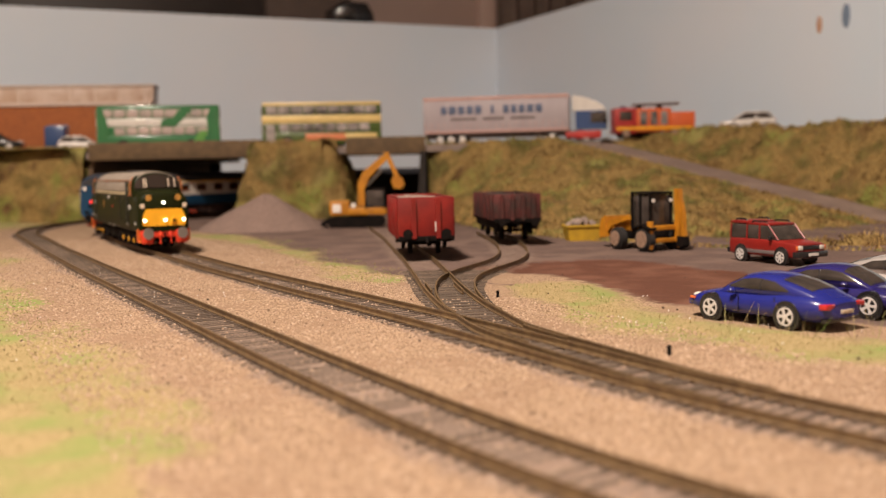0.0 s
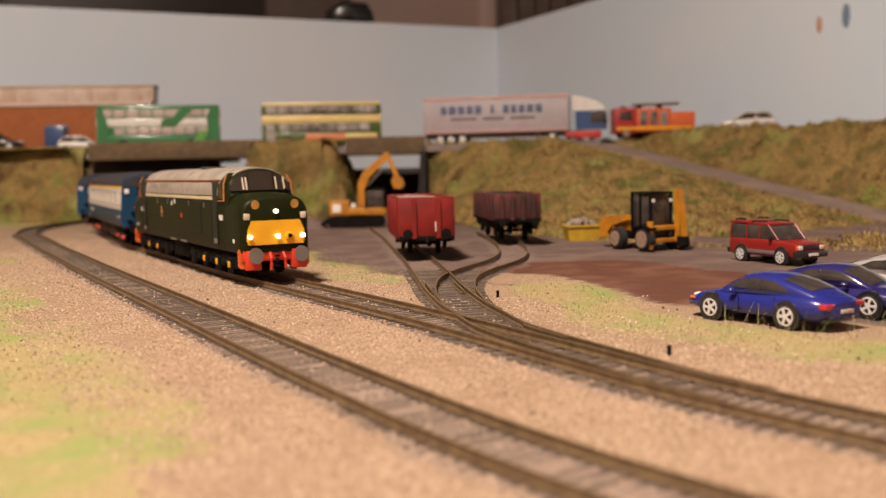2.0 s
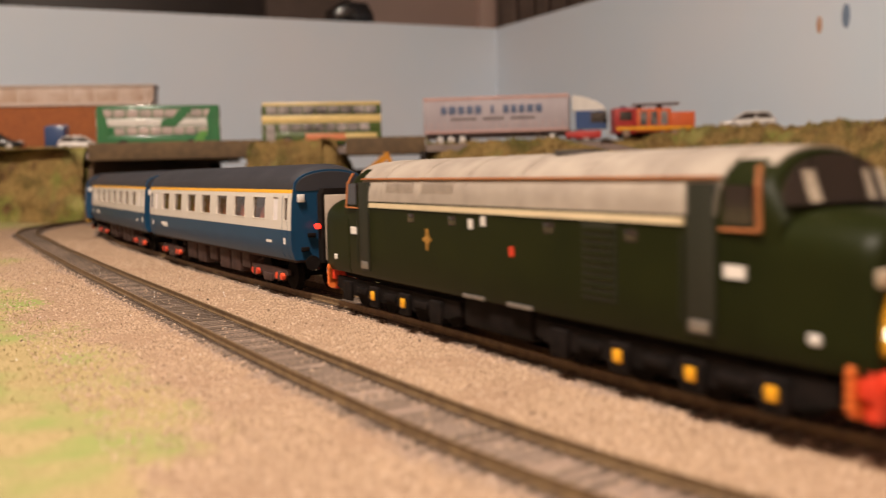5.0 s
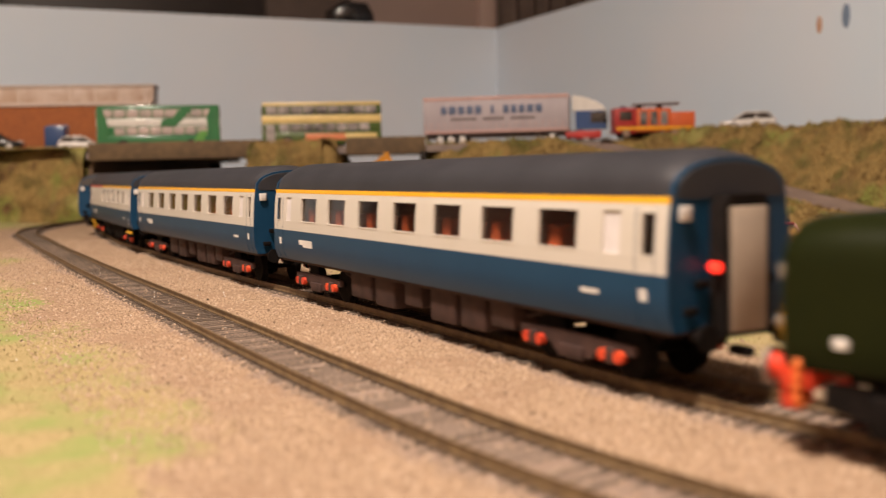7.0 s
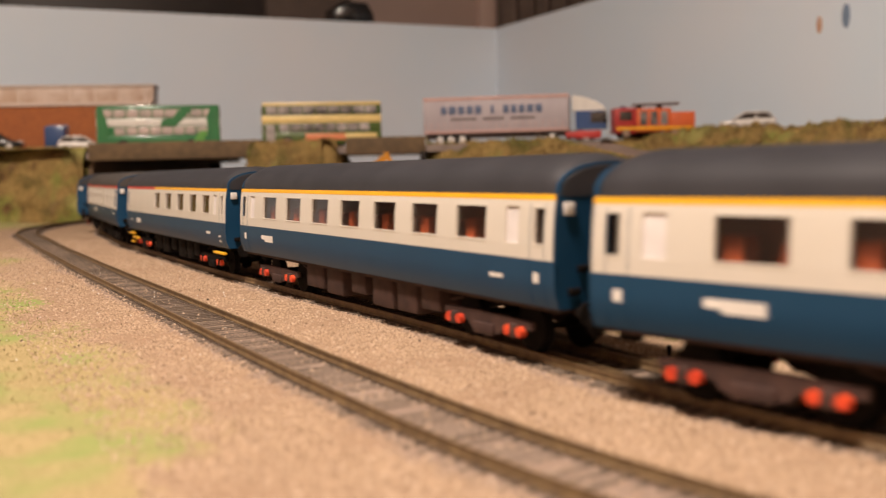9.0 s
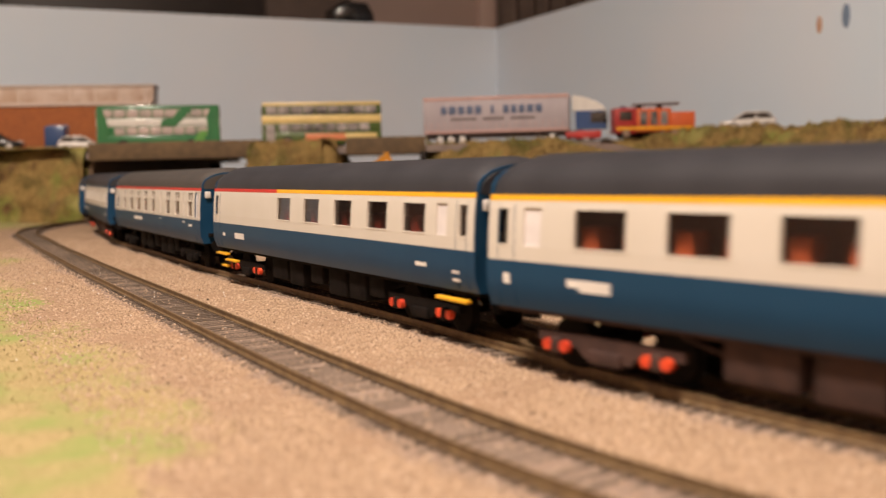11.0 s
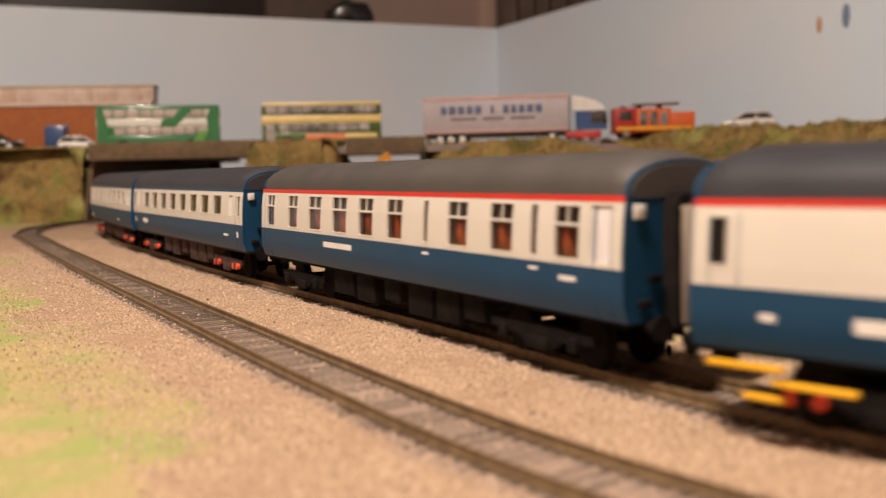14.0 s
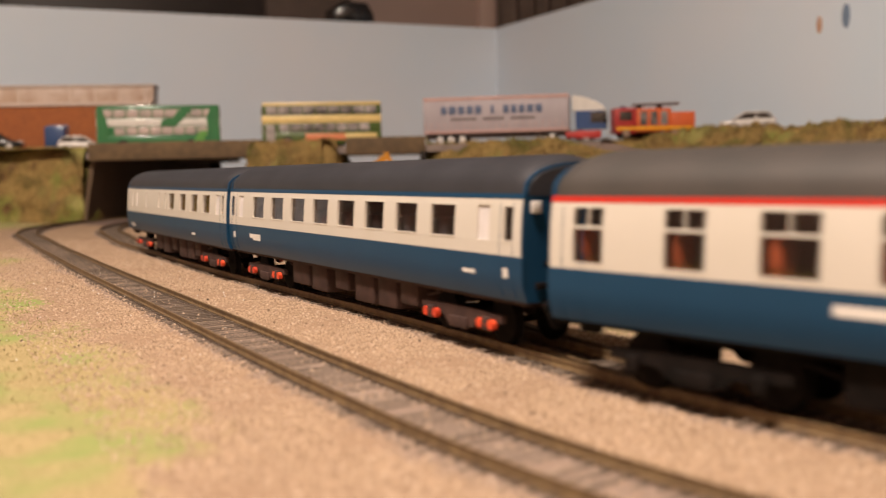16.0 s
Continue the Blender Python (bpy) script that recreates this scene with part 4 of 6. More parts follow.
# ---- the yard: wagons, plant, cars ----
M_WRED = mat("wagon_red", (0.22, 0.013, 0.010), (0.15, 0.010, 0.009), 120, 0.4, wear=0.08)
M_WDARK = mat("wagon_dirty_maroon", (0.10, 0.016, 0.014), (0.03, 0.014, 0.011), 90, 0.7, bump=0.2, wear=0.3)
M_LOAD = mat("stone_load", (0.36, 0.28, 0.24), (0.22, 0.17, 0.14), 500, 0.95, bump=0.9)
M_DKLOAD = mat("dark_load", (0.045, 0.032, 0.026), (0.025, 0.018, 0.015), 500, 0.95, bump=0.9)
M_PILE = mat("pile_sand", (0.25, 0.175, 0.145), (0.17, 0.118, 0.098), 500, 0.95, bump=0.8)
M_PLANT = mat("plant_yellow", (0.50, 0.21, 0.012), (0.36, 0.145, 0.012), 120, 0.45, wear=0.15)
M_SKIP = mat("skip_yellow", (0.52, 0.33, 0.02), (0.40, 0.25, 0.02), 120, 0.6, wear=0.15)
M_TYRE = mat("tyre_rubber", (0.02, 0.018, 0.017), None, 200, 0.8)
M_HUB = mat("hub_dusty", (0.30, 0.20, 0.14), None, 200, 0.7)
M_ALLOY = mat("alloy_silver", (0.70, 0.68, 0.66), None, 200, 0.35, 0.15)
M_CARBLUE = mat("car_blue", (0.018, 0.024, 0.20), (0.016, 0.021, 0.185), 80, 0.28, coat=0.35, wear=0.04)
M_CARNAVY = mat("car_dark_blue", (0.022, 0.018, 0.12), (0.02, 0.016, 0.11), 80, 0.22, coat=0.6, wear=0.04)
M_CARRED = mat("car_red", (0.25, 0.014, 0.010), (0.20, 0.012, 0.009), 80, 0.42, coat=0.1, wear=0.05)
M_CARSILV = mat("car_silver", (0.55, 0.52, 0.50), None, 80, 0.25, 0.4, coat=0.5)
M_CARWHITE = mat("car_white", (0.72, 0.69, 0.65), None, 80, 0.3, coat=0.3)
M_CARBLACK = mat("car_black", (0.02, 0.02, 0.022), None, 80, 0.25, coat=0.4)
M_CARGLASS = mat("car_glass", (0.035, 0.03, 0.026), (0.075, 0.062, 0.055), 90, 0.1, coat=0.2)
M_LENS = mat("headlamp_glass", (0.72, 0.68, 0.62), None, 120, 0.15, coat=0.6)
M_REDLENS = mat("tail_lens_red", (0.55, 0.03, 0.03), None, 120, 0.15, coat=0.6)
M_GREYTRIM = mat("trim_grey", (0.16, 0.13, 0.13), None, 120, 0.5)


def ring(x, w, z0, z1, n=24, p=3.6):
    out = []
    for k in range(n):
        a = 2 * math.pi * k / n
        c, s = math.cos(a), math.sin(a)
        out.append((x, w * math.copysign(abs(c) ** (2 / p), c), (z0 + z1) / 2 + (z1 - z0) / 2 * math.copysign(abs(s) ** (2 / p), s)))
    return out


def shell(bm, secs, p=3.6):
    return loft(bm, [ring(*s, p=p) for s in secs])


def wheel(parent, x, y, r, w, rim=None, spokes=5):
    """One road wheel: tyre, rim and spokes, its outer face away from the middle."""
    sg = 1 if y > 0 else -1
    wh = new("wheel")
    wh.parent = parent
    wh.matrix_basis = mm(x, y, r)
    bm = B()
    cyl(bm, (0, 0, 0), r, w, "y", 28)
    bmesh.ops.bevel(bm, geom=[e for e in bm.edges if abs(e.verts[0].co.y - e.verts[1].co.y) < 1e-4], offset=w * 0.18, segments=2, affect="EDGES")
    part("tyre", bm, M_TYRE, wh)
    bm = B()
    cyl(bm, (0, sg * w * 0.47, 0), r * 0.66, w * 0.1, "y", 24)
    part("rim_well", bm, M_CARBLACK if rim is M_ALLOY else M_HUB, wh)
    bm = B()
    cyl(bm, (0, sg * w * 0.53, 0), r * 0.2, w * 0.14, "y", 12)
    for k in range(spokes):
        a = 2 * math.pi * k / spokes
        d, s = Vector((math.cos(a), 0, math.sin(a))), Vector((-math.sin(a), 0, math.cos(a)))
        o = Vector((0, sg * w * 0.5, 0))
        q = [o + d * r * 0.1 - s * r * 0.08, o + d * r * 0.1 + s * r * 0.08, o + d * r * 0.64 + s * r * 0.13, o + d * r * 0.64 - s * r * 0.13]
        loft(bm, [[tuple(v) for v in q], [tuple(v + Vector((0, sg * w * 0.08, 0))) for v in q]])
    n = 24
    rings = [[(rr * math.cos(2 * math.pi * k / n), sg * w * yy, rr * math.sin(2 * math.pi * k / n)) for k in range(n)] for rr, yy in ((r * 0.7, 0.46), (r * 0.7, 0.56), (r * 0.58, 0.56), (r * 0.58, 0.46))]
    loft(bm, rings + rings[:1], caps=False)
    part("rim", bm, rim or M_HUB, wh)
    return wh


def open_wagon(label, m, load, length, at, ribs_end, ribs_side, low=10.5, top=34.6, stuff=None):
    ob = thing("open_wagon", label, "wagon", "goods wagons in the yard", at)
    h, w = length / 2, 16.4
    for name, q in (("end_panel", (-h, -h + 1.2, -w, w)), ("end_panel", (h - 1.2, h, -w, w)), ("side_panel", (-h + 1.2, h - 1.2, -w, -w + 1.2)), ("side_panel", (-h + 1.2, h - 1.2, w - 1.2, w))):
        bm = B()
        box(bm, *q, low, top, 0.25)
        part(name, bm, m, ob)
    for e in (-1, 1):
        for yy in ribs_end:
            bm = B()
            prism(bm, [(yy - 1.3, low), (yy + 1.3, low), (yy + 1.3, top - 1.2), (yy, top - 0.2), (yy - 1.3, top - 1.2)], e * h, e * (h + 1.6), "x")
            part("end_rib", bm, m, ob)
        for i in range(ribs_side):
            xx = -h + length * (i + 0.5) / ribs_side
            bm = B()
            box(bm, xx - 0.9, xx + 0.9, *sorted((e * w, e * (w + 1.2))), low, top - 0.6, 0.2)
            part("side_rib", bm, m, ob)
        bm = B()
        box(bm, *sorted((e * h, e * (h + 1))), -w, w, low - 1.6, low + 1.4, 0.3)
        part("headstock", bm, M_BLACK, ob)
        for yy in (-11.2, 11.2):
            bm = B()
            cyl(bm, (e * (h + 2.6), yy, 13.4), 1.5, 4, "x", 12)
            cyl(bm, (e * (h + 4.6), yy, 13.4), 2.9, 0.8, "x", 18)
            part("buffer", bm, M_BLACK, ob)
        bm = B()
        tube(bm, [(e * (h + 1), 0, 11), (e * (h + 4), 0, 9), (e * (h + 6), 0, 8)], 0.9)
        part("coupling_hook", bm, M_BLACK, ob)
        bm = B()
        for sg in (-1, 1):
            cyl(bm, (e * (h - 18), sg * 8.4, 6.6), 6.4, 2.2, "y", 24)
        cyl(bm, (e * (h - 18), 0, 6.6), 1.0, 20, "y", 8)
        part("wheelset", bm, M_BLACK, ob)
        for sg in (-1, 1):
            bm = B()
            prism(bm, [(e * (h - 18) - 6, 10), (e * (h - 18) + 6, 10), (e * (h - 18) + 2.4, 3.6), (e * (h - 18) - 2.4, 3.6)], sg * 11.6, sg * 13.4)
            part("axle_guard", bm, M_BLACK, ob)
    bm = B()
    box(bm, -h + 1, h - 1, -w + 1, w - 1, low - 1.8, low + 1)
    part("floor", bm, M_BLACK, ob)
    bm = B()
    rows = []
    for i in range(22):
        x = -h + 1.3 + (length - 2.6) * i / 21
        rows.append([(x, -w + 1.3 + (2 * w - 2.6) * j / 11, top - 3.4 + load + 1.5 * noise.noise((x / 6, j * 0.7, 3)) + 1.2 * math.sin(math.pi * j / 11)) for j in range(12)])
    loft(bm, rows, closed=False)
    part("load", bm, stuff or M_LOAD, ob, "heaped loose load")
    for sg in (-1, 1):
        bm = B()
        box(bm, -h + 2, h - 2, *sorted((sg * 11.5, sg * 14.5)), 8.0, low, 0.3)
        part("solebar", bm, M_BLACK, ob)
    return ob


w1 = open_wagon("bright red open wagon with ribbed ends and a stone load", M_WRED, 1.2, 90, mm(-14.5, 620.5, 0, -83.5), (-7.2, 7.0), 6)
bm = B()
box(bm, 45.1, 45.5, 5.2, 7.0, 14.5, 20.0)
part("label_clip", bm, M_WHITE, w1, "small white label on the end")
open_wagon("weathered maroon and black open wagon on the siding", M_WDARK, 1.0, 92, mm(46.2, 723.7, 0, -83), (-11, -3.7, 3.7, 11), 6, low=14.5, top=32.6, stuff=M_DKLOAD)


def pile():
    bm = B()
    rings = []
    for i in range(20):
        u = i / 19
        r = 62 * (1 - u) ** 1.05 + 1.5
        rings.append([((r + 6 * noise.noise((math.cos(a) * 1.5, math.sin(a) * 1.5, u * 2))) * math.cos(a) * 1.05, (r + 4 * noise.noise((math.cos(a), math.sin(a), 9))) * math.sin(a) * 0.9, -5 + 37 * (u ** 0.92) - 1.4 * u ** 6 + 0.7 * noise.noise((math.cos(a) * 6, math.sin(a) * 6, u * 8))) for a in [2 * math.pi * k / 48 for k in range(48)]])
    loft(bm, rings)
    ob = part("sand_pile", bm, M_PILE, at=mm(-172, 962, 0))
    tagged(ob, "conical heap of pinkish sand on the yard", "sand heap")


pile()


def excavator():
    ob = thing("excavator", "yellow tracked excavator with raised boom beside the sand heap", "excavator", at=mm(-84, 965, -3.6, 3))
    for sg in (-1, 1):
        bm = B()
        prism(bm, [(-27 + 4, 0), (27 - 4, 0), (29, 5), (26, 10), (-24, 10), (-28, 5)], sg * 8, sg * 16)
        part("track_frame", bm, M_BLACK, ob)
        for i in range(16):
            bm = B()
            box(bm, -25 + i * 3.3, -22.6 + i * 3.3, *sorted((sg * 7.4, sg * 16.6)), -0.2, 1.2, 0.2)
            part("track_shoe", bm, M_BLACK, ob)
        for i in range(6):
            bm = B()
            cyl(bm, (-18 + i * 7.4, sg * 16.2, 4.0), 2.4, 1.2, "y", 14)
            part("track_roller", bm, M_BLACK, ob)
    bm = B()
    cyl(bm, (2, 0, 11.5), 9, 4, "z", 24)
    part("slew_ring", bm, M_BLACK, ob)
    bm = B()
    box(bm, -24, 30, -15, 15, 12, 19, 1.0)
    box(bm, -25, -6, -15.2, 15.2, 12, 26, 1.8)
    part("house", bm, M_PLANT, ob)
    bm = B()
    box(bm, -22, -14, -15.6, -15.1, 15, 23)
    part("house_badge", bm, M_WHITE, ob, "pale square on the engine cover")
    bm = B()
    cyl(bm, (-2, -15.2, 21.5), 2.6, 0.8, "y", 18)
    part("round_marker", bm, M_LENS, ob)
    bm = B()
    box(bm, 10, 28, -15, -3, 19, 36, 1.2)
    part("cab_glass", bm, M_CARGLASS, ob)
    for x in (10, 28):
        for y in (-15, -3):
            bm = B()
            box(bm, x - 0.8, x + 0.8, y - 0.8, y + 0.8, 18, 36.5)
            part("cab_post", bm, M_BLACK, ob)
    bm = B()
    box(bm, 9, 29, -16, -2, 36, 37.4, 0.5)
    part("cab_roof", bm, M_BLACK, ob)
    bm = B()
    prism(bm, [(2, 20), (9, 20), (9.5, 38), (14, 48), (33, 66), (31, 70), (27, 69), (7, 53), (2.2, 42)], 0.5, 5.5)
    part("boom", bm, M_PLANT, ob)
    bm = B()
    prism(bm, [(28, 72), (33, 72), (38, 60), (43, 48), (40, 45), (35, 56)], 0.8, 5.0)
    part("stick", bm, M_PLANT, ob)
    bm = B()
    tube(bm, [(12, 3, 40), (27, 3, 56)], 1.1)
    part("hydraulic_ram", bm, M_STEEL, ob)
    bm = B()
    tube(bm, [(22, 3, 68), (33, 3, 70)], 1.0)
    part("hydraulic_ram", bm, M_STEEL, ob)
    bm = B()
    prism(bm, [(38, 50), (46, 47), (48, 40), (44, 36), (37, 37), (35, 44)], -3, 9)
    part("bucket", bm, M_PLANT, ob)
    bm = B()
    prism(bm, [(-36, -0.4), (-33, -0.4), (-24, 8), (-26, 10), (-33, 6)], -14, 14)
    part("dozer_blade", bm, M_BLACK, ob)


excavator()


def backhoe():
    ob = thing("backhoe_loader", "yellow backhoe loader with black cab parked on the yard", "backhoe", at=mm(131, 634, -3.6, 116) @ Matrix.Scale(0.90, 4))
    for x in (-15, 16):
        for sg in (-1, 1):
            wheel(ob, x, sg * 12.5, 8.4 if x < 0 else 7.8, 7, M_HUB, 6)
    bm = B()
    box(bm, -16, 30, -7, 7, 7, 14, 0.8)
    part("chassis", bm, M_BLACK, ob)
    bm = B()
    shell(bm, [(8, 7.5, 12, 21), (20, 7, 12, 20.5), (30, 6.4, 11, 19)], 5)
    part("bonnet", bm, M_PLANT, ob)
    bm = B()
    box(bm, -15.5, 4, -8.6, 8.6, 15.5, 39, 0.8)
    part("cab_glass", bm, M_CARGLASS, ob)
    for x, y in ((-16, -9), (-16, 9), (4.5, -9), (4.5, 9), (-5, -9), (-5, 9)):
        bm = B()
        box(bm, x - 0.8, x + 0.8, y - 0.8, y + 0.8, 14, 40)
        part("cab_post", bm, M_BLACK, ob)
    bm = B()
    box(bm, -17.5, 6, -10, 10, 39.4, 41.2, 0.8)
    part("cab_roof", bm, M_BLACK, ob)
    for sg in (-1, 1):
        bm = B()
        prism(bm, [(-24, 16), (-15, 19.5), (-6, 16.6), (-7, 15.6), (-15, 18), (-23, 14.8)], sg * 9.5, sg * 16.4)
        part("mudguard", bm, M_BLACK, ob)
        bm = B()
        prism(bm, [(4, 22), (8, 24), (30, 20), (40, 9), (37, 7), (28, 16)], sg * 8.4, sg * 10.4)
        part("loader_arm", bm, M_PLANT, ob)
        bm = B()
        box(bm, -22.5, -18.5, *sorted((sg * 11, sg * 14)), 1.5, 21, 0.5)
        part("stabiliser_leg", bm, M_PLANT, ob)
        bm = B()
        box(bm, -23.5, -17.5, *sorted((sg * 10, sg * 15)), 0.2, 1.6, 0.3)
        part("stabiliser_foot", bm, M_BLACK, ob)
        bm = B()
        cyl(bm, (-17.6, sg * 7.5, 35), 1.2, 1.4, "x", 12)
        part("work_lamp", bm, M_LENS, ob)
    bm = B()
    prism(bm, [(32, 8), (40, 7), (41, 10), (39, 20), (35, 23), (34, 15)], -12, 12)
    part("front_bucket", bm, M_PLANT, ob)
    bm = B()
    box(bm, -22, -19, -13.5, 13.5, 6, 9, 0.4)
    box(bm, -22, -19, -13.5, 13.5, 14.5, 18, 0.4)
    part("rear_frame", bm, M_PLANT, ob)
    bm = B()
    prism(bm, [(-20, 6), (-25, 6), (-26, 28), (-24, 43), (-20, 43), (-20.5, 28)], -12.5, -8.5)
    part("dig_boom", bm, M_PLANT, ob)
    bm = B()
    prism(bm, [(-24, 42), (-21, 42), (-26.5, 20), (-27.5, 8), (-30, 8), (-28.5, 26)], -12, -9)
    part("dipper", bm, M_PLANT, ob)
    bm = B()
    prism(bm, [(-24, 10), (-30, 10), (-31, 4), (-27, 2), (-24, 4)], -13.5, -7.5)
    part("rear_bucket", bm, M_BLACK, ob)
    bm = B()
    box(bm, -10, -4, -4, 4, 16, 26, 1.5)
    part("seat", bm, M_BLACK, ob)


backhoe()


def skip():
    ob = thing("rubble_skip", "small yellow steel skip heaped with rubble", "skip", at=mm(102, 722, -3.6, 8))
    bm = B()
    lo = [(-11, -7), (11, -7), (11, 7), (-11, 7)]
    rr = [[(x, y, 0) for x, y in lo], [(x * 1.18, y * 1.12, 11) for x, y in lo], [(x * 1.1, y * 1.0, 11) for x, y in lo], [(x * 0.95, y * 0.9, 1.2) for x, y in lo]]
    loft(bm, rr)
    part("body", bm, M_SKIP, ob)
    bm = B()
    for sg in (-1, 1):
        box(bm, -13.4, 13.4, *sorted((sg * 7.6, sg * 8.8)), 10, 11.6, 0.2)
    part("rim", bm, M_SKIP, ob)
    rng = random.Random(3)
    for i in range(26):
        bm = B()
        s = rng.uniform(1.4, 3.4)
        bmesh.ops.create_icosphere(bm, subdivisions=1, radius=s)
        for v in bm.verts:
            v.co *= rng.uniform(0.7, 1.25)
        x, y = rng.uniform(-10, 10), rng.uniform(-5.5, 5.5)
        part("rubble", bm, M_LOAD, ob, at=mm(x, y, 10 + 6.5 * (1 - abs(x) / 12) * rng.uniform(0.4, 1)))


skip()


def sports_car(label, paint, at):
    ob = thing("sports_car", label, "car", "parked cars", at)
    bm = B()
    shell(bm, [(-29, 7.5, 4.6, 9.2), (-27.6, 9.6, 3.4, 10.4), (-23, 11.1, 2.4, 11.8), (-14, 11.7, 2.2, 11.9), (-4, 11.2, 2.2, 10.9), (6, 11.0, 2.2, 10.4), (15, 11.3, 2.2, 10.5), (22, 11.0, 2.4, 9.4), (27, 9.4, 3.0, 7.6), (29.2, 6.5, 3.8, 6.2)], 3.0)
    part("body", bm, paint, ob)
    cabin = [(-27.5, 7.6, 7.6, 10.2), (-22, 8.8, 7.6, 12.7), (-15, 9.4, 7.6, 15.2), (-8, 9.6, 7.6, 16.9), (-1, 9.5, 7.6, 17.3), (4, 9.3, 7.6, 16.5), (9, 9.1, 7.6, 14.2), (15, 8.6, 7.6, 10.4)]
    bm = B()
    shell(bm, cabin, 2.8)
    part("roof", bm, paint, ob)

    def on_cabin(x, y=None, z=None):
        """A point just proud of the cabin, by its half width or its height."""
        w, z0, z1 = (float(np.interp(x, [c[0] for c in cabin], [c[i] for c in cabin])) for i in (1, 2, 3))
        h, mid = (z1 - z0) / 2, (z0 + z1) / 2
        if z is None:
            return (x, y * w, mid + h * (1 - abs(y) ** 2.8) ** (1 / 2.8) + 0.12)
        return (x, w * (1 - min(1, abs((z - mid) / h)) ** 2.8) ** (1 / 2.8) + 0.12, z)

    for name, x0, x1, wide in (("windscreen", 4.6, 14.0, 0.84), ("rear_window", -21.5, -11.0, 0.74)):
        bm = B()
        loft(bm, [[on_cabin(x0 + (x1 - x0) * i / 8, wide * (j / 5 - 1)) for j in range(11)] for i in range(9)], closed=False)
        part(name, bm, M_CARGLASS, ob)
    for sg in (-1, 1):
        bm = B()
        cols = []
        for i in range(14):
            x = -14.5 + 24.5 * i / 13
            top = float(np.interp(x, [-14.5, -9, -2, 4, 10], [12.5, 14.9, 15.6, 14.9, 12.1]))
            cols.append([(a, sg * b, c) for a, b, c in (on_cabin(x, z=11.9 + (top - 11.9) * k / 4) for k in range(5))])
        loft(bm, cols, closed=False)
        part("side_window", bm, M_CARGLASS, ob)
        bm = B()
        tube(bm, [on_cabin(-3.6, z=11.8)[:1] + (sg * (on_cabin(-3.6, z=11.8)[1] + 0.1), 11.8), (-4.0, sg * (on_cabin(-4.0, z=15.3)[1] + 0.1), 15.3)], 0.35)
        part("pillar", bm, M_CARBLACK, ob)
        bm = B()
        ball(bm, (6.5, sg * 11.4, 11.0), 1.5, 10, 6, 0.9, 1.1, 0.7)
        part("door_mirror", bm, paint, ob)
        bm = B()
        box(bm, *(-29.0, -26.2), *sorted((sg * 5.2, sg * 10.2)), 7.4, 9.2, 0.4)
        part("tail_light", bm, M_REDLENS, ob)
        bm = B()
        ball(bm, (24.2, sg * 7.4, 7.4), 1.7, 12, 8, 1.3, 0.9, 0.7)
        part("headlight", bm, M_LENS, ob)
        bm = B()
        box(bm, 27.6, 28.6, *sorted((sg * 4.6, sg * 7.2)), 4.0, 5.0, 0.2)
        part("fog_lamp", bm, M_LENS, ob)
        bm = B()
        box(bm, 23.0, 25.2, *sorted((sg * 10.4, sg * 10.95)), 6.6, 7.4, 0.1)
        part("side_repeater", bm, M_HOSE, ob)
        for x in (-15.2, 15.4):
            bm = B()
            cyl(bm, (x, sg * 9.9, 4.4), 5.0, 3.4, "y", 28)
            part("wheel_arch", bm, M_CARBLACK, ob)
            wheel(ob, x, sg * 10.3, 4.35, 3.2, M_ALLOY, 5)
    bm = B()
    box(bm, -29.6, -28.6, -2.7, 2.7, 5.9, 7.0, 0.1)
    part("number_plate", bm, M_MARK, ob, "blank pale plate")
    bm = B()
    box(bm, -28.2, -26, -9, 9, 3.0, 4.6, 0.4)
    part("rear_valance", bm, M_CARBLACK, ob)
    for x in (-10.5, 4.0):
        for sg in (-1, 1):
            bm = B()
            box(bm, x - 0.1, x + 0.1, *sorted((sg * 10.9, sg * 11.35)), 3.6, 10)
            part("door_gap", bm, M_CARBLACK, ob)
    return ob


sports_car("metallic blue sports coupe on the edge of the yard", M_CARBLUE, mm(110.3, 332.6, -3.4, 124))
sports_car("dark navy sports coupe parked beside the blue one", M_CARNAVY, mm(143, 352, -3.4, -50))
sports_car("silver sports coupe at the end of the row", M_CARSILV, mm(178, 378, -3.4, -52))


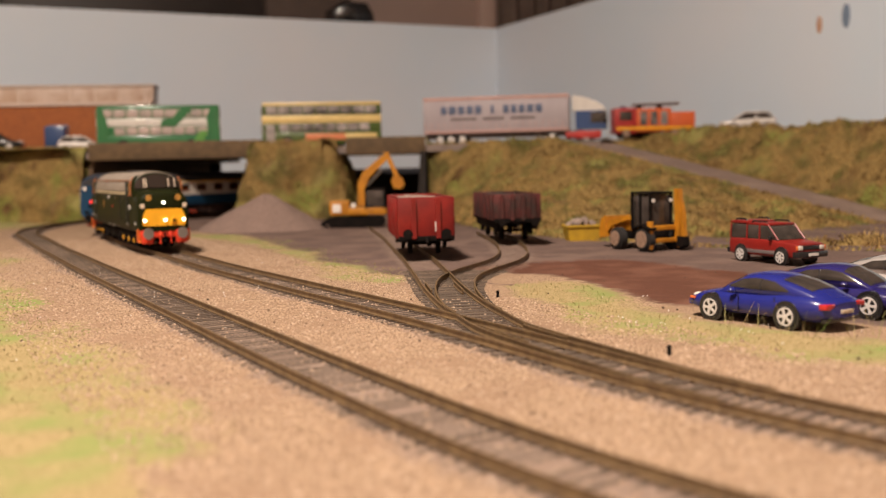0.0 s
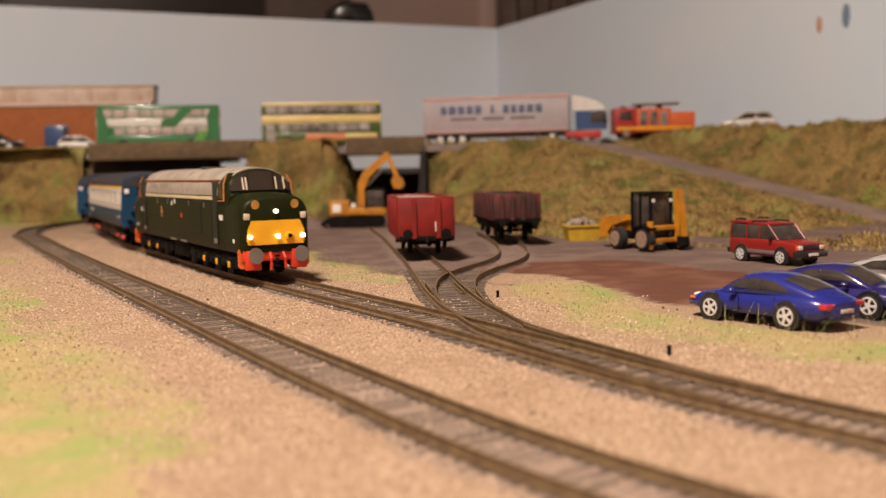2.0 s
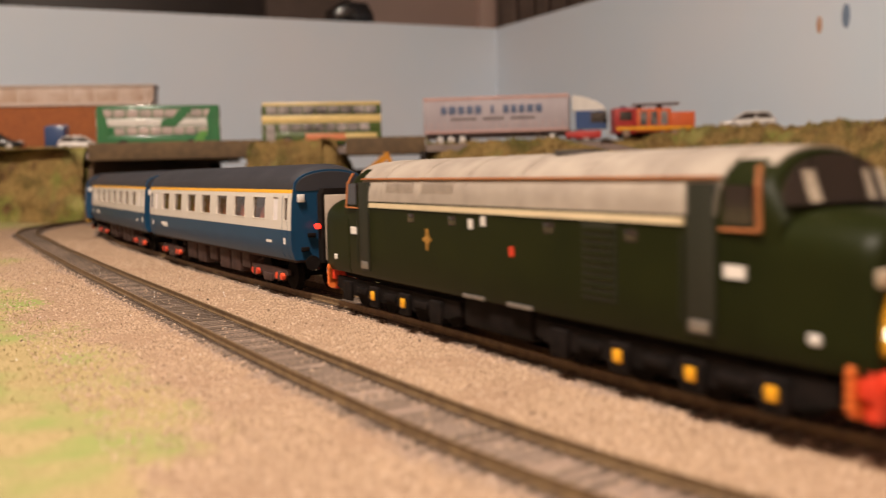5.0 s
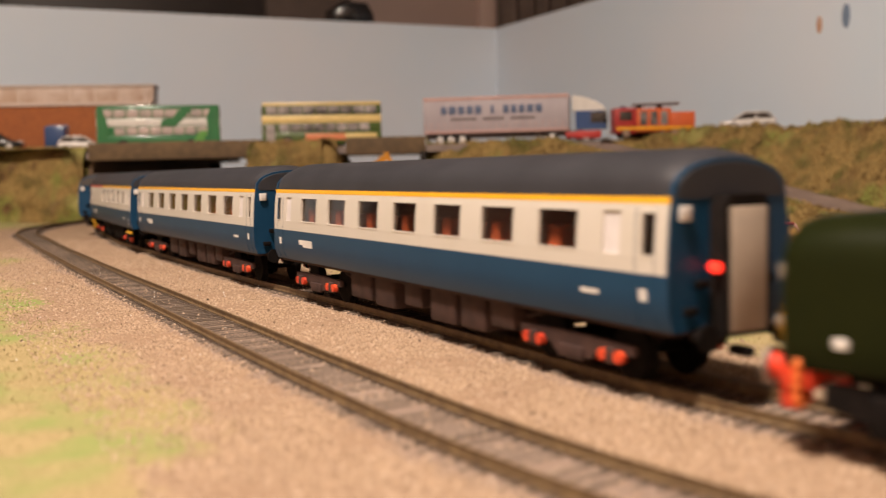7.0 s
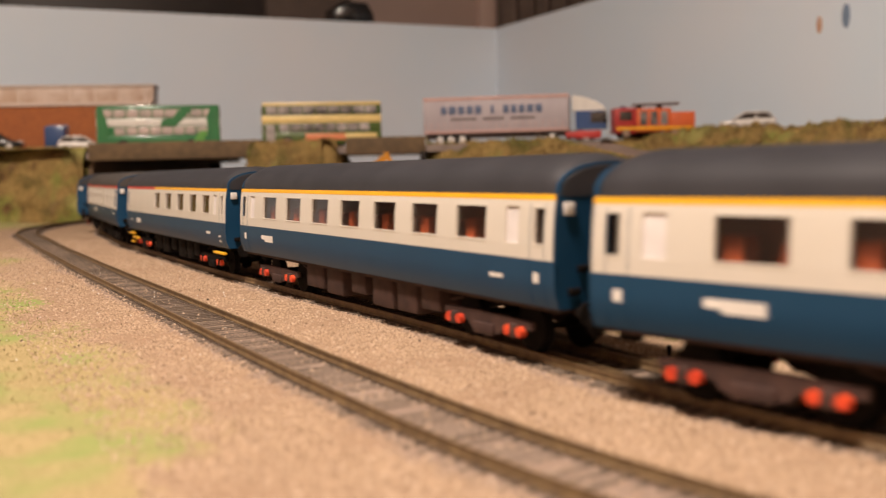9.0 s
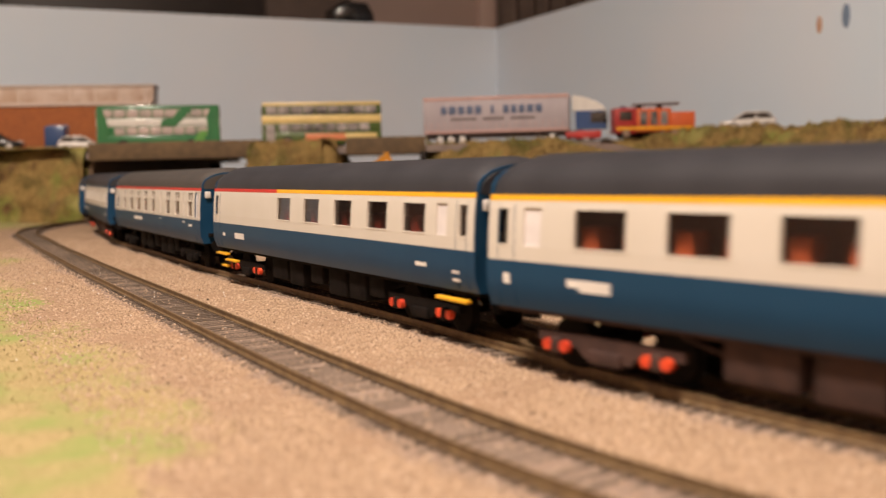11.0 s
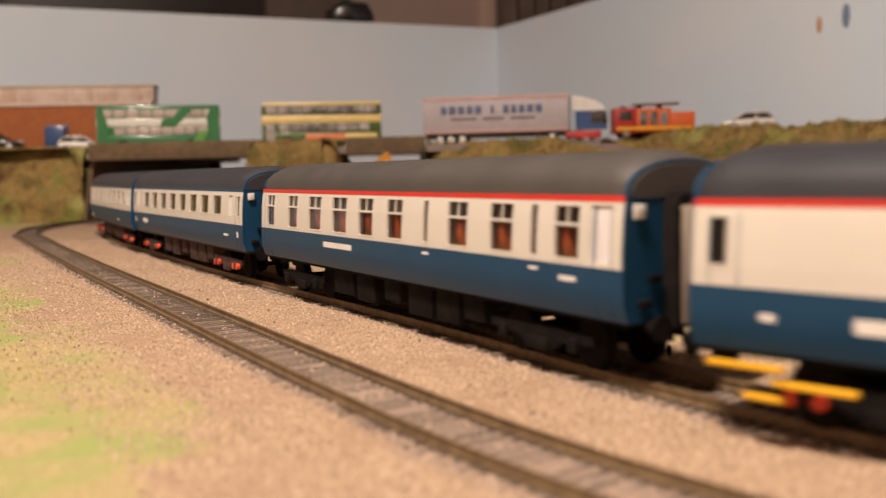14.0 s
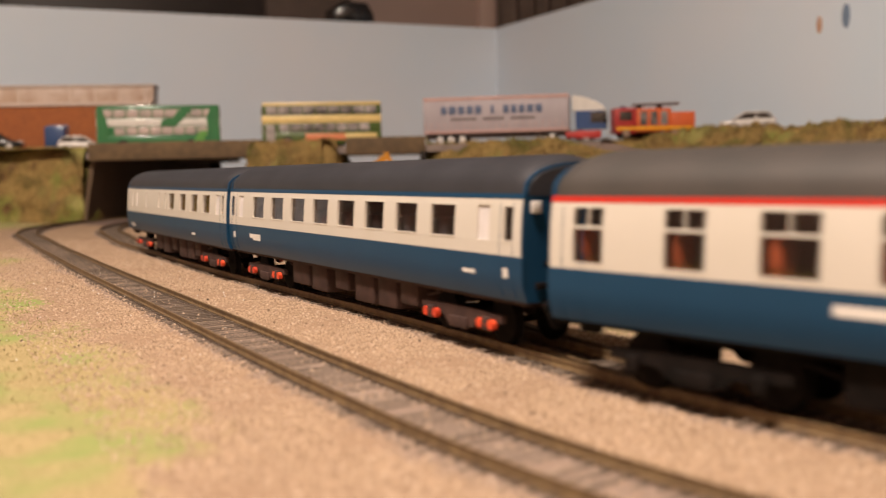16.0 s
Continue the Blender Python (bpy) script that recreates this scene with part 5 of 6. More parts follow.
def off_roader():
    ob = thing("off_road_estate", "red boxy off-road estate car with roof rails", "car", "parked cars", mm(179.2, 530.5, -3.6, -66) @ Matrix.Scale(0.88, 4))
    bm = B()
    shell(bm, [(-29, 10.8, 5, 14.5), (-27.5, 11.5, 4.4, 15), (8, 11.6, 4.4, 15.2), (14, 11.4, 4.4, 14.6), (27, 10.9, 4.6, 13.6), (29, 10.4, 5, 13)], 8)
    part("body", bm, M_CARRED, ob)
    bm = B()
    shell(bm, [(-28.4, 10.6, 13.5, 23.2), (-24, 10.7, 13.5, 23.9), (4, 10.6, 13.5, 23.6), (7, 10.4, 13.5, 21.5), (13, 10.2, 13.2, 15.2)], 9)
    part("window_glass", bm, M_CARGLASS, ob)
    bm = B()
    box(bm, -28.6, -12, -10.7, 10.7, 23.6, 25.4, 0.8)
    box(bm, -14, 5.2, -10.5, 10.5, 22.8, 24.4, 0.8)
    part("roof", bm, M_CARRED, ob)
    for sg in (-1, 1):
        for pts in ([(5, sg * 10.2, 23.4), (13.5, sg * 10.4, 14.8)], [(-2, sg * 10.7, 23.6), (-2, sg * 11.1, 14.6)], [(-13, sg * 10.8, 24), (-13, sg * 11.1, 14.6)], [(-27.6, sg * 10.7, 24), (-28, sg * 11.0, 14.6)]):
            bm = B()
            tube(bm, pts, 0.5)
            part("pillar", bm, M_CARRED, ob)
        for x0, x1, z in ((-26, -15, 26.4), (-11, 3, 25.4)):
            bm = B()
            tube(bm, [(x0, sg * 8.8, z - 1.6), (x0 + 1.4, sg * 8.8, z), (x1 - 1.4, sg * 8.8, z), (x1, sg * 8.8, z - 1.6)], 0.55)
            part("roof_rail", bm, M_CARBLACK, ob)
        bm = B()
        box(bm, -20, 14, *sorted((sg * 11.4, sg * 11.75)), 6.2, 8.4, 0.1)
        part("side_moulding", bm, M_GREYTRIM, ob, "grey side graphic")
        bm = B()
        box(bm, 28.4, 29.6, *sorted((sg * 6.6, sg * 9.8)), 9.6, 12.2, 0.3)
        part("headlight", bm, M_LENS, ob)
        bm = B()
        box(bm, 28.4, 29.3, *sorted((sg * 9.9, sg * 11.0)), 9.6, 12.2, 0.2)
        part("indicator", bm, M_HOSE, ob)
        bm = B()
        box(bm, 7.6, 9.6, *sorted((sg * 11.4, sg * 13.4)), 14.4, 17.2, 0.5)
        part("door_mirror", bm, M_CARBLACK, ob)
        for x in (-17.5, 17.0):
            bm = B()
            cyl(bm, (x, sg * 10.4, 5.4), 5.8, 2.9, "y", 26)
            part("wheel_arch", bm, M_CARBLACK, ob)
            wheel(ob, x, sg * 10.8, 4.9, 3.4, M_ALLOY, 6)
    bm = B()
    box(bm, 28.2, 29.2, -6.4, 6.4, 9.6, 12.2, 0.2)
    part("grille", bm, M_CARBLACK, ob)
    bm = B()
    box(bm, 26, 31, -11.4, 11.4, 5.2, 8.8, 0.6)
    part("front_bumper", bm, M_CARBLACK, ob)
    bm = B()
    box(bm, -31, -28, -11.4, 11.4, 5.2, 8.4, 0.6)
    part("rear_bumper", bm, M_CARBLACK, ob)
    bm = B()
    box(bm, 30.9, 31.3, -3.6, 3.6, 6.2, 7.9)
    part("number_plate", bm, M_WHITE, ob, "blank pale plate")
    bm = B()
    cyl(bm, (-30.6, 0, 13.5), 5.0, 2.6, "x", 24)
    part("spare_wheel", bm, M_TYRE, ob)


off_roader()


# ---- the upper road: buses, lorry, recovery truck, cars and a brick building ----
M_BGREEN = mat("bus_green", (0.02, 0.15, 0.05), (0.018, 0.13, 0.045), 80, 0.3, coat=0.4)
M_BWHITE = mat("bus_white", (0.62, 0.60, 0.56), None, 80, 0.35, coat=0.3)
M_BLIME = mat("bus_light_green", (0.10, 0.30, 0.06), None, 80, 0.3, coat=0.4)
M_BCREAM = mat("bus_cream", (0.66, 0.50, 0.20), None, 80, 0.4, coat=0.2)
M_BDKGREEN = mat("bus_olive_green", (0.06, 0.10, 0.02), None, 80, 0.4, coat=0.2)
M_ADVERT = mat("advert_orange", (0.62, 0.22, 0.10), None, 80, 0.5)
M_BUSGLASS = mat("bus_glass", (0.06, 0.055, 0.055), (0.42, 0.38, 0.36), 34, 0.08, coat=0.4)
# bus panes with their pinkish-white reflections painted in as a pale base colour
M_BUSPALE = mat("bus_reflection_glass", (0.50, 0.40, 0.37), (0.30, 0.27, 0.25), 40, 0.12, coat=0.4)
M_CURTAIN = mat("trailer_curtain", (0.38, 0.34, 0.36), (0.34, 0.30, 0.32), 60, 0.6)
M_PINK = mat("trailer_rail_pink", (0.48, 0.30, 0.27), None, 80, 0.5)
M_SIGN = mat("sign_blue", (0.09, 0.12, 0.20), None, 80, 0.6)
M_CABBLUE = mat("lorry_blue", (0.02, 0.06, 0.17), None, 80, 0.35, coat=0.3)
M_CHASRED = mat("chassis_red", (0.40, 0.03, 0.025), None, 80, 0.5)
M_RORANGE = mat("recovery_orange", (0.62, 0.12, 0.03), (0.5, 0.1, 0.03), 60, 0.5)
M_BRICK = mat("brick_orange", (0.33, 0.105, 0.03), (0.26, 0.08, 0.025), 300, 0.85, bump=0.3)
M_PALE = mat("parapet_pale", (0.52, 0.42, 0.36), None, 80, 0.7)
M_GLAZE = mat("glazed_upper_wall", (0.40, 0.29, 0.22), (0.52, 0.42, 0.36), 60, 0.4)


def double_decker(label, at, livery):
    """A two-deck bus along x, its front at -x."""
    ob = thing("double_decker_bus", label, "bus", "vehicles on the upper road", at)
    L, w = 72, 16.2
    cols = {"a": (M_BGREEN, M_BWHITE, M_BGREEN), "b": (M_BDKGREEN, M_BCREAM, M_BCREAM)}[livery]
    bm = B()
    box(bm, -L, L, -w, w, 4.5, 19, 1.6)
    part("lower_body", bm, cols[0], ob)
    bm = B()
    box(bm, -L + 1, L - 1, -w + 0.6, w - 0.6, 18, 30.5, 1.2)
    part("lower_deck", bm, cols[0] if livery == "a" else M_BDKGREEN, ob)
    bm = B()
    box(bm, -L, L, -w, w, 29.5, 39.5, 1.6)
    part("mid_panel", bm, cols[1], ob)
    bm = B()
    box(bm, -L + 1.4, L - 1.0, -w + 0.6, w - 0.6, 38, 52, 1.4)
    part("upper_deck", bm, cols[0], ob)
    bm = B()
    box(bm, -L + 1, L, -w, w, 50.4, 55.0, 2.2)
    part("roof", bm, cols[2], ob)
    for sg in (-1, 1):
        for z0, z1, n, x0, x1 in ((20.0, 29.0, 8, -L + 20, L - 14), (40.5, 50.0, 9, -L + 5, L - 5)):
            p = (x1 - x0) / n
            for i in range(n):
                bm = B()
                box(bm, x0 + i * p + 0.7, x0 + (i + 1) * p - 0.7, *sorted((sg * (w - 1), sg * (w + 0.15))), z0, z1, 0.3)
                part("window", bm, M_BUSPALE if livery == "a" else M_BUSGLASS, ob)
        if livery == "a":
            for pts in ([(2, 30), (20, 30), (44, 54), (30, 54), (16, 40), (4, 38)], [(40, 12), (52, 12), (58, 24), (48, 24)], [(-71, 6), (-62, 6), (-58, 30), (-64, 52), (-71, 50)], [(60, 6), (71, 6), (71, 50), (62, 53), (56, 40)]):
                bm = B()
                prism(bm, pts, *sorted((sg * (w - 0.5), sg * (w + 0.4))))
                part("swoosh", bm, M_BGREEN if pts[0][0] != 40 else M_BLIME, ob, "green swirl over the white side")
            bm = B()
            box(bm, -58, 6, *sorted((sg * (w - 0.5), sg * (w + 0.3))), 31, 38)
            part("side_band", bm, M_BWHITE, ob)
            bm = B()
            box(bm, -56, 58, *sorted((sg * (w - 0.5), sg * (w + 0.3))), 6, 11)
            part("skirt_band", bm, M_BWHITE, ob)
        else:
            bm = B()
            box(bm, -20, 28, *sorted((sg * (w - 0.5), sg * (w + 0.4))), 9, 17, 0.2)
            part("advert_panel", bm, M_ADVERT, ob, "orange advert panel")
            bm = B()
            box(bm, 28, 66, *sorted((sg * (w - 0.5), sg * (w + 0.3))), 10, 17, 0.2)
            part("cream_skirt", bm, M_BCREAM, ob)
            bm = B()
            box(bm, -L + 5, -L + 16, *sorted((sg * (w - 0.5), sg * (w + 0.25))), 7, 28, 0.3)
            part("entrance_door", bm, M_BUSGLASS, ob)
        for x in (-42, 38):
            bm = B()
            cyl(bm, (x, sg * (w - 2.6), 6.6), 7.6, 5.6, "y", 24)
            part("wheel_arch", bm, M_CARBLACK, ob)
            wheel(ob, x, sg * (w - 1.8), 6.4, 4.4, M_HUB, 8)
    for z0, z1 in ((14, 29), (40, 51)):
        for e in (-1, 1):
            bm = B()
            box(bm, *sorted((e * (L - 1), e * (L + 0.2))), -w + 2, w - 2, z0, z1, 0.4)
            part("end_window", bm, M_BUSGLASS, ob)
    for yy in (-12, 12):
        bm = B()
        cyl(bm, (-L - 0.1, yy, 8.5), 1.8, 0.8, "x", 12)
        part("headlight", bm, M_LENS, ob)
        bm = B()
        cyl(bm, (L + 0.1, yy, 9.0), 1.4, 0.8, "x", 12)
        part("tail_light", bm, M_REDLENS, ob)
    return ob


double_decker("green double-decker bus with white swirls on the bridge", mm(-342, 1214, DECK, 12), "a")
double_decker("olive and cream double-decker bus on the upper road", mm(-145, 1219, DECK, 8), "b")


def lorry():
    ob = thing("articulated_lorry", "articulated lorry with grey curtain-sided trailer and blue cab", "lorry", "vehicles on the upper road", mm(75, 1228, DECK, -10))
    bm = B()
    box(bm, -94, 84, -16.4, 16.4, 16, 55, 0.6)
    part("trailer_body", bm, M_CURTAIN, ob)
    for sg in (-1, 1):
        for i in range(22):
            bm = B()
            box(bm, -92 + i * 8, -91.2 + i * 8, *sorted((sg * 16.2, sg * 16.7)), 17.5, 28, 0.1)
            part("curtain_strap", bm, M_PINK, ob)
        bm = B()
        box(bm, -94, 84, *sorted((sg * 16, sg * 16.9)), 54, 58, 0.3)
        part("top_rail", bm, M_PINK, ob, "pink-red top rail")
        bm = B()
        box(bm, -94, 84, *sorted((sg * 16, sg * 16.9)), 14, 17.2, 0.3)
        part("side_rave", bm, M_PINK, ob)
        # lettering along the curtain, as plain letter-sized bars
        x = -72.0
        for wd in (7, 9, 8, 8, 8, 0, 4, 0, 7, 7, 7, 8, 8):
            if wd:
                bm = B()
                box(bm, x, x + wd, *sorted((sg * 16.3, sg * 16.75)), 37, 47, 0.2)
                part("letter_bar", bm, M_SIGN, ob)
            x += (wd or 6) + 2.6
        for x0, x1 in ((-60, -28), (-20, 6), (14, 44)):
            bm = B()
            box(bm, x0, x1, *sorted((sg * 16.3, sg * 16.7)), 29.5, 33, 0.1)
            part("letter_bar", bm, M_GREYTRIM, ob)
        for x in (-74, -60, -46):
            wheel(ob, x, sg * 12.6, 6.4, 5.2, M_ALLOY, 8)
        for x in (64, 104):
            wheel(ob, x, sg * 12.6, 6.4, 5.2, M_ALLOY, 8)
        bm = B()
        box(bm, 80, 98, *sorted((sg * 10, sg * 15.6)), 5, 12, 1.0)
        part("fuel_tank", bm, M_CHASRED, ob)
        bm = B()
        box(bm, 110, 126, *sorted((sg * 15.8, sg * 16.3)), 22, 35, 0.4)
        part("cab_side_window", bm, M_CARGLASS, ob)
        bm = B()
        box(bm, 125, 129, *sorted((sg * 16, sg * 19.5)), 22, 36, 0.6)
        part("door_mirror", bm, M_CARBLACK, ob)
        bm = B()
        box(bm, 129.4, 130.6, *sorted((sg * 9, sg * 14)), 8, 12, 0.3)
        part("headlight", bm, M_LENS, ob)
    bm = B()
    box(bm, -94, 100, -6, 6, 8, 14)
    part("chassis", bm, M_GREYTRIM, ob)
    bm = B()
    prism(bm, [(92, 15), (129, 15), (129.5, 24), (126, 37), (92, 37)], -16, 16)
    part("cab", bm, M_CABBLUE, ob)
    bm = B()
    prism(bm, [(128.9, 23), (130.1, 23.4), (127.2, 36.5), (126, 36.5)], -14.5, 14.5)
    part("windscreen", bm, M_CARGLASS, ob)
    bm = B()
    prism(bm, [(88, 37), (128, 37), (125, 42), (118, 47), (106, 52), (94, 55), (88, 55.5)], -15, 15)
    part("wind_deflector", bm, M_BWHITE, ob, "white roof wind deflector")
    bm = B()
    box(bm, 92, 122, -16.2, 16.2, 4, 13, 1.0)
    part("bumper", bm, M_CHASRED, ob)


lorry()


def recovery_truck():
    ob = thing("recovery_truck", "red and orange truck with a ladder rack on the bank road", "truck", "vehicles on the upper road", mm(268, 1262, 84, 3))
    bm = B()
    box(bm, -50, -22, -14, 14, 6, 38, 2.0)
    part("cab", bm, M_CHASRED, ob)
    for sg in (-1, 1):
        bm = B()
        box(bm, -44, -28, *sorted((sg * 13.6, sg * 14.3)), 22, 34, 0.4)
        part("cab_window", bm, M_CARGLASS, ob)
        for i in range(3):
            bm = B()
            box(bm, -18 + i * 13, -9 + i * 13, *sorted((sg * 13.8, sg * 14.4)), 16, 33, 0.3)
            part("locker_shutter", bm, M_BUSGLASS, ob)
        bm = B()
        box(bm, -48, 50, *sorted((sg * 13.9, sg * 14.5)), 10.5, 14, 0.1)
        part("reflective_band", bm, M_PANEL, ob)
        for x in (-36, 26):
            wheel(ob, x, sg * 11.8, 6.4, 4.6, M_HUB, 8)
    bm = B()
    box(bm, -22, 22, -14, 14, 8, 37, 0.8)
    part("body", bm, M_RORANGE, ob)
    bm = B()
    box(bm, 22, 52, -14, 14, 8, 32, 0.8)
    part("rear_body", bm, M_RORANGE, ob)
    bm = B()
    for yy in (-6, 6):
        tube(bm, [(-24, yy, 42), (34, yy, 43)], 1.5)
    for i in range(9):
        tube(bm, [(-18 + i * 6, -6, 42.2), (-18 + i * 6, 6, 42.2)], 0.9)
    part("ladder", bm, M_GREYTRIM, ob)
    for x in (-16, 10):
        bm = B()
        box(bm, x - 2, x + 2, -7, 7, 36, 42)
        part("ladder_rest", bm, M_BLACK, ob)
    bm = B()
    box(bm, -48, -46, -13, 13, 24, 35, 0.3)
    part("windscreen", bm, M_CARGLASS, ob)
    bm = B()
    box(bm, -40, -34, -9, 9, 38, 40.5, 0.5)
    part("beacon_bar", bm, M_CABBLUE, ob)


recovery_truck()


def small_car(label, paint, at):
    ob = thing("hatchback_car", label, "car", "vehicles on the upper road", at)
    bm = B()
    shell(bm, [(-27, 9, 4, 11.5), (-25, 10.6, 3, 12.5), (-8, 11, 2.6, 12.6), (12, 10.9, 2.6, 11.4), (25, 10.2, 3, 9.6), (27.4, 8.6, 4, 8)], 4)
    part("body", bm, paint, ob)
    bm = B()
    shell(bm, [(-25, 8.6, 11, 13), (-19, 9, 11, 18), (-2, 9, 11, 18.8), (6, 8.8, 11, 17), (15, 8.4, 10.5, 11.6)], 4)
    part("window_glass", bm, M_CARGLASS, ob)
    bm = B()
    box(bm, -20, 3, -8.2, 8.2, 17.6, 19.2, 0.6)
    part("roof", bm, paint, ob)
    for sg in (-1, 1):
        for pts in ([(3, sg * 8.2, 18.2), (14, sg * 8.8, 11.6)], [(-20, sg * 8.4, 18.2), (-25, sg * 8.8, 12.4)], [(-7, sg * 8.6, 18.4), (-7, sg * 9.4, 12.4)]):
            bm = B()
            tube(bm, pts, 0.6)
            part("pillar", bm, paint, ob)
        for x in (-16, 16):
            wheel(ob, x, sg * 9.8, 4.2, 3.0, M_ALLOY, 6)
        bm = B()
        ball(bm, (25, sg * 7, 8.4), 1.7, 10, 6)
        part("headlight", bm, M_LENS, ob)
        bm = B()
        ball(bm, (-26, sg * 8, 9.6), 1.5, 10, 6)
        part("tail_light", bm, M_REDLENS, ob)
    return ob


small_car("low white car parked by the brick building", M_CARWHITE, mm(-452, 1252, 83.5, 8))
small_car("dark car parked by the brick building", M_CARBLACK, mm(-566, 1262, 86.5, 12) @ Matrix.Scale(1.25, 4))
small_car("silver-white car with dark roof line on the bank top", M_CARWHITE, mm(398, 1290, 92, 176) @ Matrix.Scale(1.25, 4))


def brick_building():
    ob = thing("brick_building", "orange brick building with a pale parapet and glazed upper storey", "building", at=mm(-520, 1372, 0, 8))
    bm = B()
    box(bm, -260, 122, -28, 28, 70, 147)
    part("wall", bm, M_BRICK, ob, "orange brick wall")
    bm = B()
    box(bm, -262, 124, -30, 30, 147, 152, 0.8)
    part("parapet", bm, M_PALE, ob, "pale coping along the wall")
    bm = B()
    box(bm, -262, 126, -20, 26, 152, 174, 0.8)
    part("upper_storey", bm, M_GLAZE, ob, "pale glazed upper storey")
    for i in range(12):
        bm = B()
        box(bm, -250 + i * 33, -247 + i * 33, -21, -19.5, 152, 174)
        part("mullion", bm, M_PALE, ob)
    bm = B()
    box(bm, -262, 128, -22, 28, 173, 176, 0.6)
    part("roof_edge", bm, M_PALE, ob)
    bm = B()
    box(bm, -14, 14, -29.2, -27, ROAD_Z, 122, 0.6)
    part("door", bm, M_SIGN, ob, "blue roller door")


brick_building()
bm = B()
box(bm, -13, 13, -10, 10, 0, 31, 2.5)
tagged(part("storage_tank", bm, M_CABBLUE, at=mm(-500, 1296, 86.5, 6)), "blue box tank in front of the brick wall", "tank")


# ---- the room behind the boards ----
def board(lu, lv):
    """A place in the room by its distance along and behind the far board."""
    q = CORNER + U * lu + V * lv
    return q.x, q.y


M_CAB = mat("dark_cabinet", (0.022, 0.016, 0.014), (0.03, 0.022, 0.02), 8, 0.5)
M_TAUPE = mat("taupe_cloth", (0.13, 0.095, 0.08), (0.10, 0.075, 0.065), 20, 0.9)
M_FRAME = mat("pale_door_frame", (0.62, 0.47, 0.41), None, 10, 0.6, wear=0.04)
M_CURT = mat("curtain_brown", (0.20, 0.15, 0.125), (0.14, 0.10, 0.085), 12, 0.9)
cab = thing("cabinet", "tall dark cabinet standing behind the backscene", "cabinet", at=mm(*board(-1250, 190), 0, turn))
bm = B()
box(bm, -900, 735, -60, 120, -900, 1200, 4)
part("body", bm, M_CAB, cab)
for i in range(3):
    bm = B()
    box(bm, -880 + i * 540, -350 + i * 540, -64, -60, -850, 1150, 1.5)
    part("door", bm, M_CAB, cab)
bag = thing("storage_bag", "taupe cloth bag on a low shelf behind the boards", "bag", at=mm(*board(-410, 200), 0, turn))
bm = B()
shell(bm, [(-115, 40, 200, 470), (-100, 60, 190, 560), (40, 66, 190, 600), (105, 60, 190, 470), (125, 46, 200, 440)], 5)
part("body", bm, M_TAUPE, bag)
bm = B()
box(bm, -130, 130, -80, 80, -900, 195, 3)
part("shelf_unit", bm, M_CAB, bag)
bm = B()
shell(bm, [(-46, 30, 380, 415), (-20, 44, 380, 432), (30, 44, 380, 430), (48, 30, 380, 410)], 4)
ob = tagged(part("model_case", bm, M_CARBLACK, at=mm(*board(-335, 80), 0, turn)), "small dark object resting behind the board", "box")
bm = B()
box(bm, -46, 46, -40, 40, -900, 381, 2)
tagged(part("plinth", bm, M_CAB, at=mm(*board(-335, 80), 0, turn)), "dark plinth under the small object", "plinth")
bm = B()
box(bm, 120, 168, 300, 330, -900, 1490, 2)
tagged(part("door_frame", bm, M_FRAME, at=mm(CORNER.x, CORNER.y, 0, turn)), "pale pinkish upright of a door frame", "trim", kind="structure")
bm = B()
rows = []
for z in (-880, 0, 400, 900, 1450):
    rows.append([(172 + i * 3.5, 285 + 16 * math.sin(i * 0.42) + 7 * math.sin(i * 0.17 + 1), z) for i in range(150)])
loft(bm, rows, closed=False)
drape = part("curtain", bm, M_CURT, at=mm(CORNER.x, CORNER.y, 0, turn))
tagged(drape, "brown pleated curtain hanging behind the board corner", "curtain")
thick = drape.modifiers.new("thickness", "SOLIDIFY")
thick.thickness = 0.003

# two small coloured marks stuck to the side board
for (yy, zz, hy, hz), m, lab in (((-1027, 255, 7, 17), mat("mark_blue", (0.22, 0.30, 0.42)), "small blue mark stuck on the backscene"), ((-978, 249, 5, 12), mat("mark_orange", (0.60, 0.36, 0.24)), "small orange mark stuck on the backscene")):
    bm = B()
    cyl(bm, (-0.6, 0, 0), hz, 1.0, "x", 28)
    for v in bm.verts:
        v.co.y *= hy / hz
    tagged(part("board_mark", bm, m, at=mm(CORNER.x + U.x * 0 + V.x * yy, CORNER.y + V.y * yy, zz, turn)), lab, "mark")


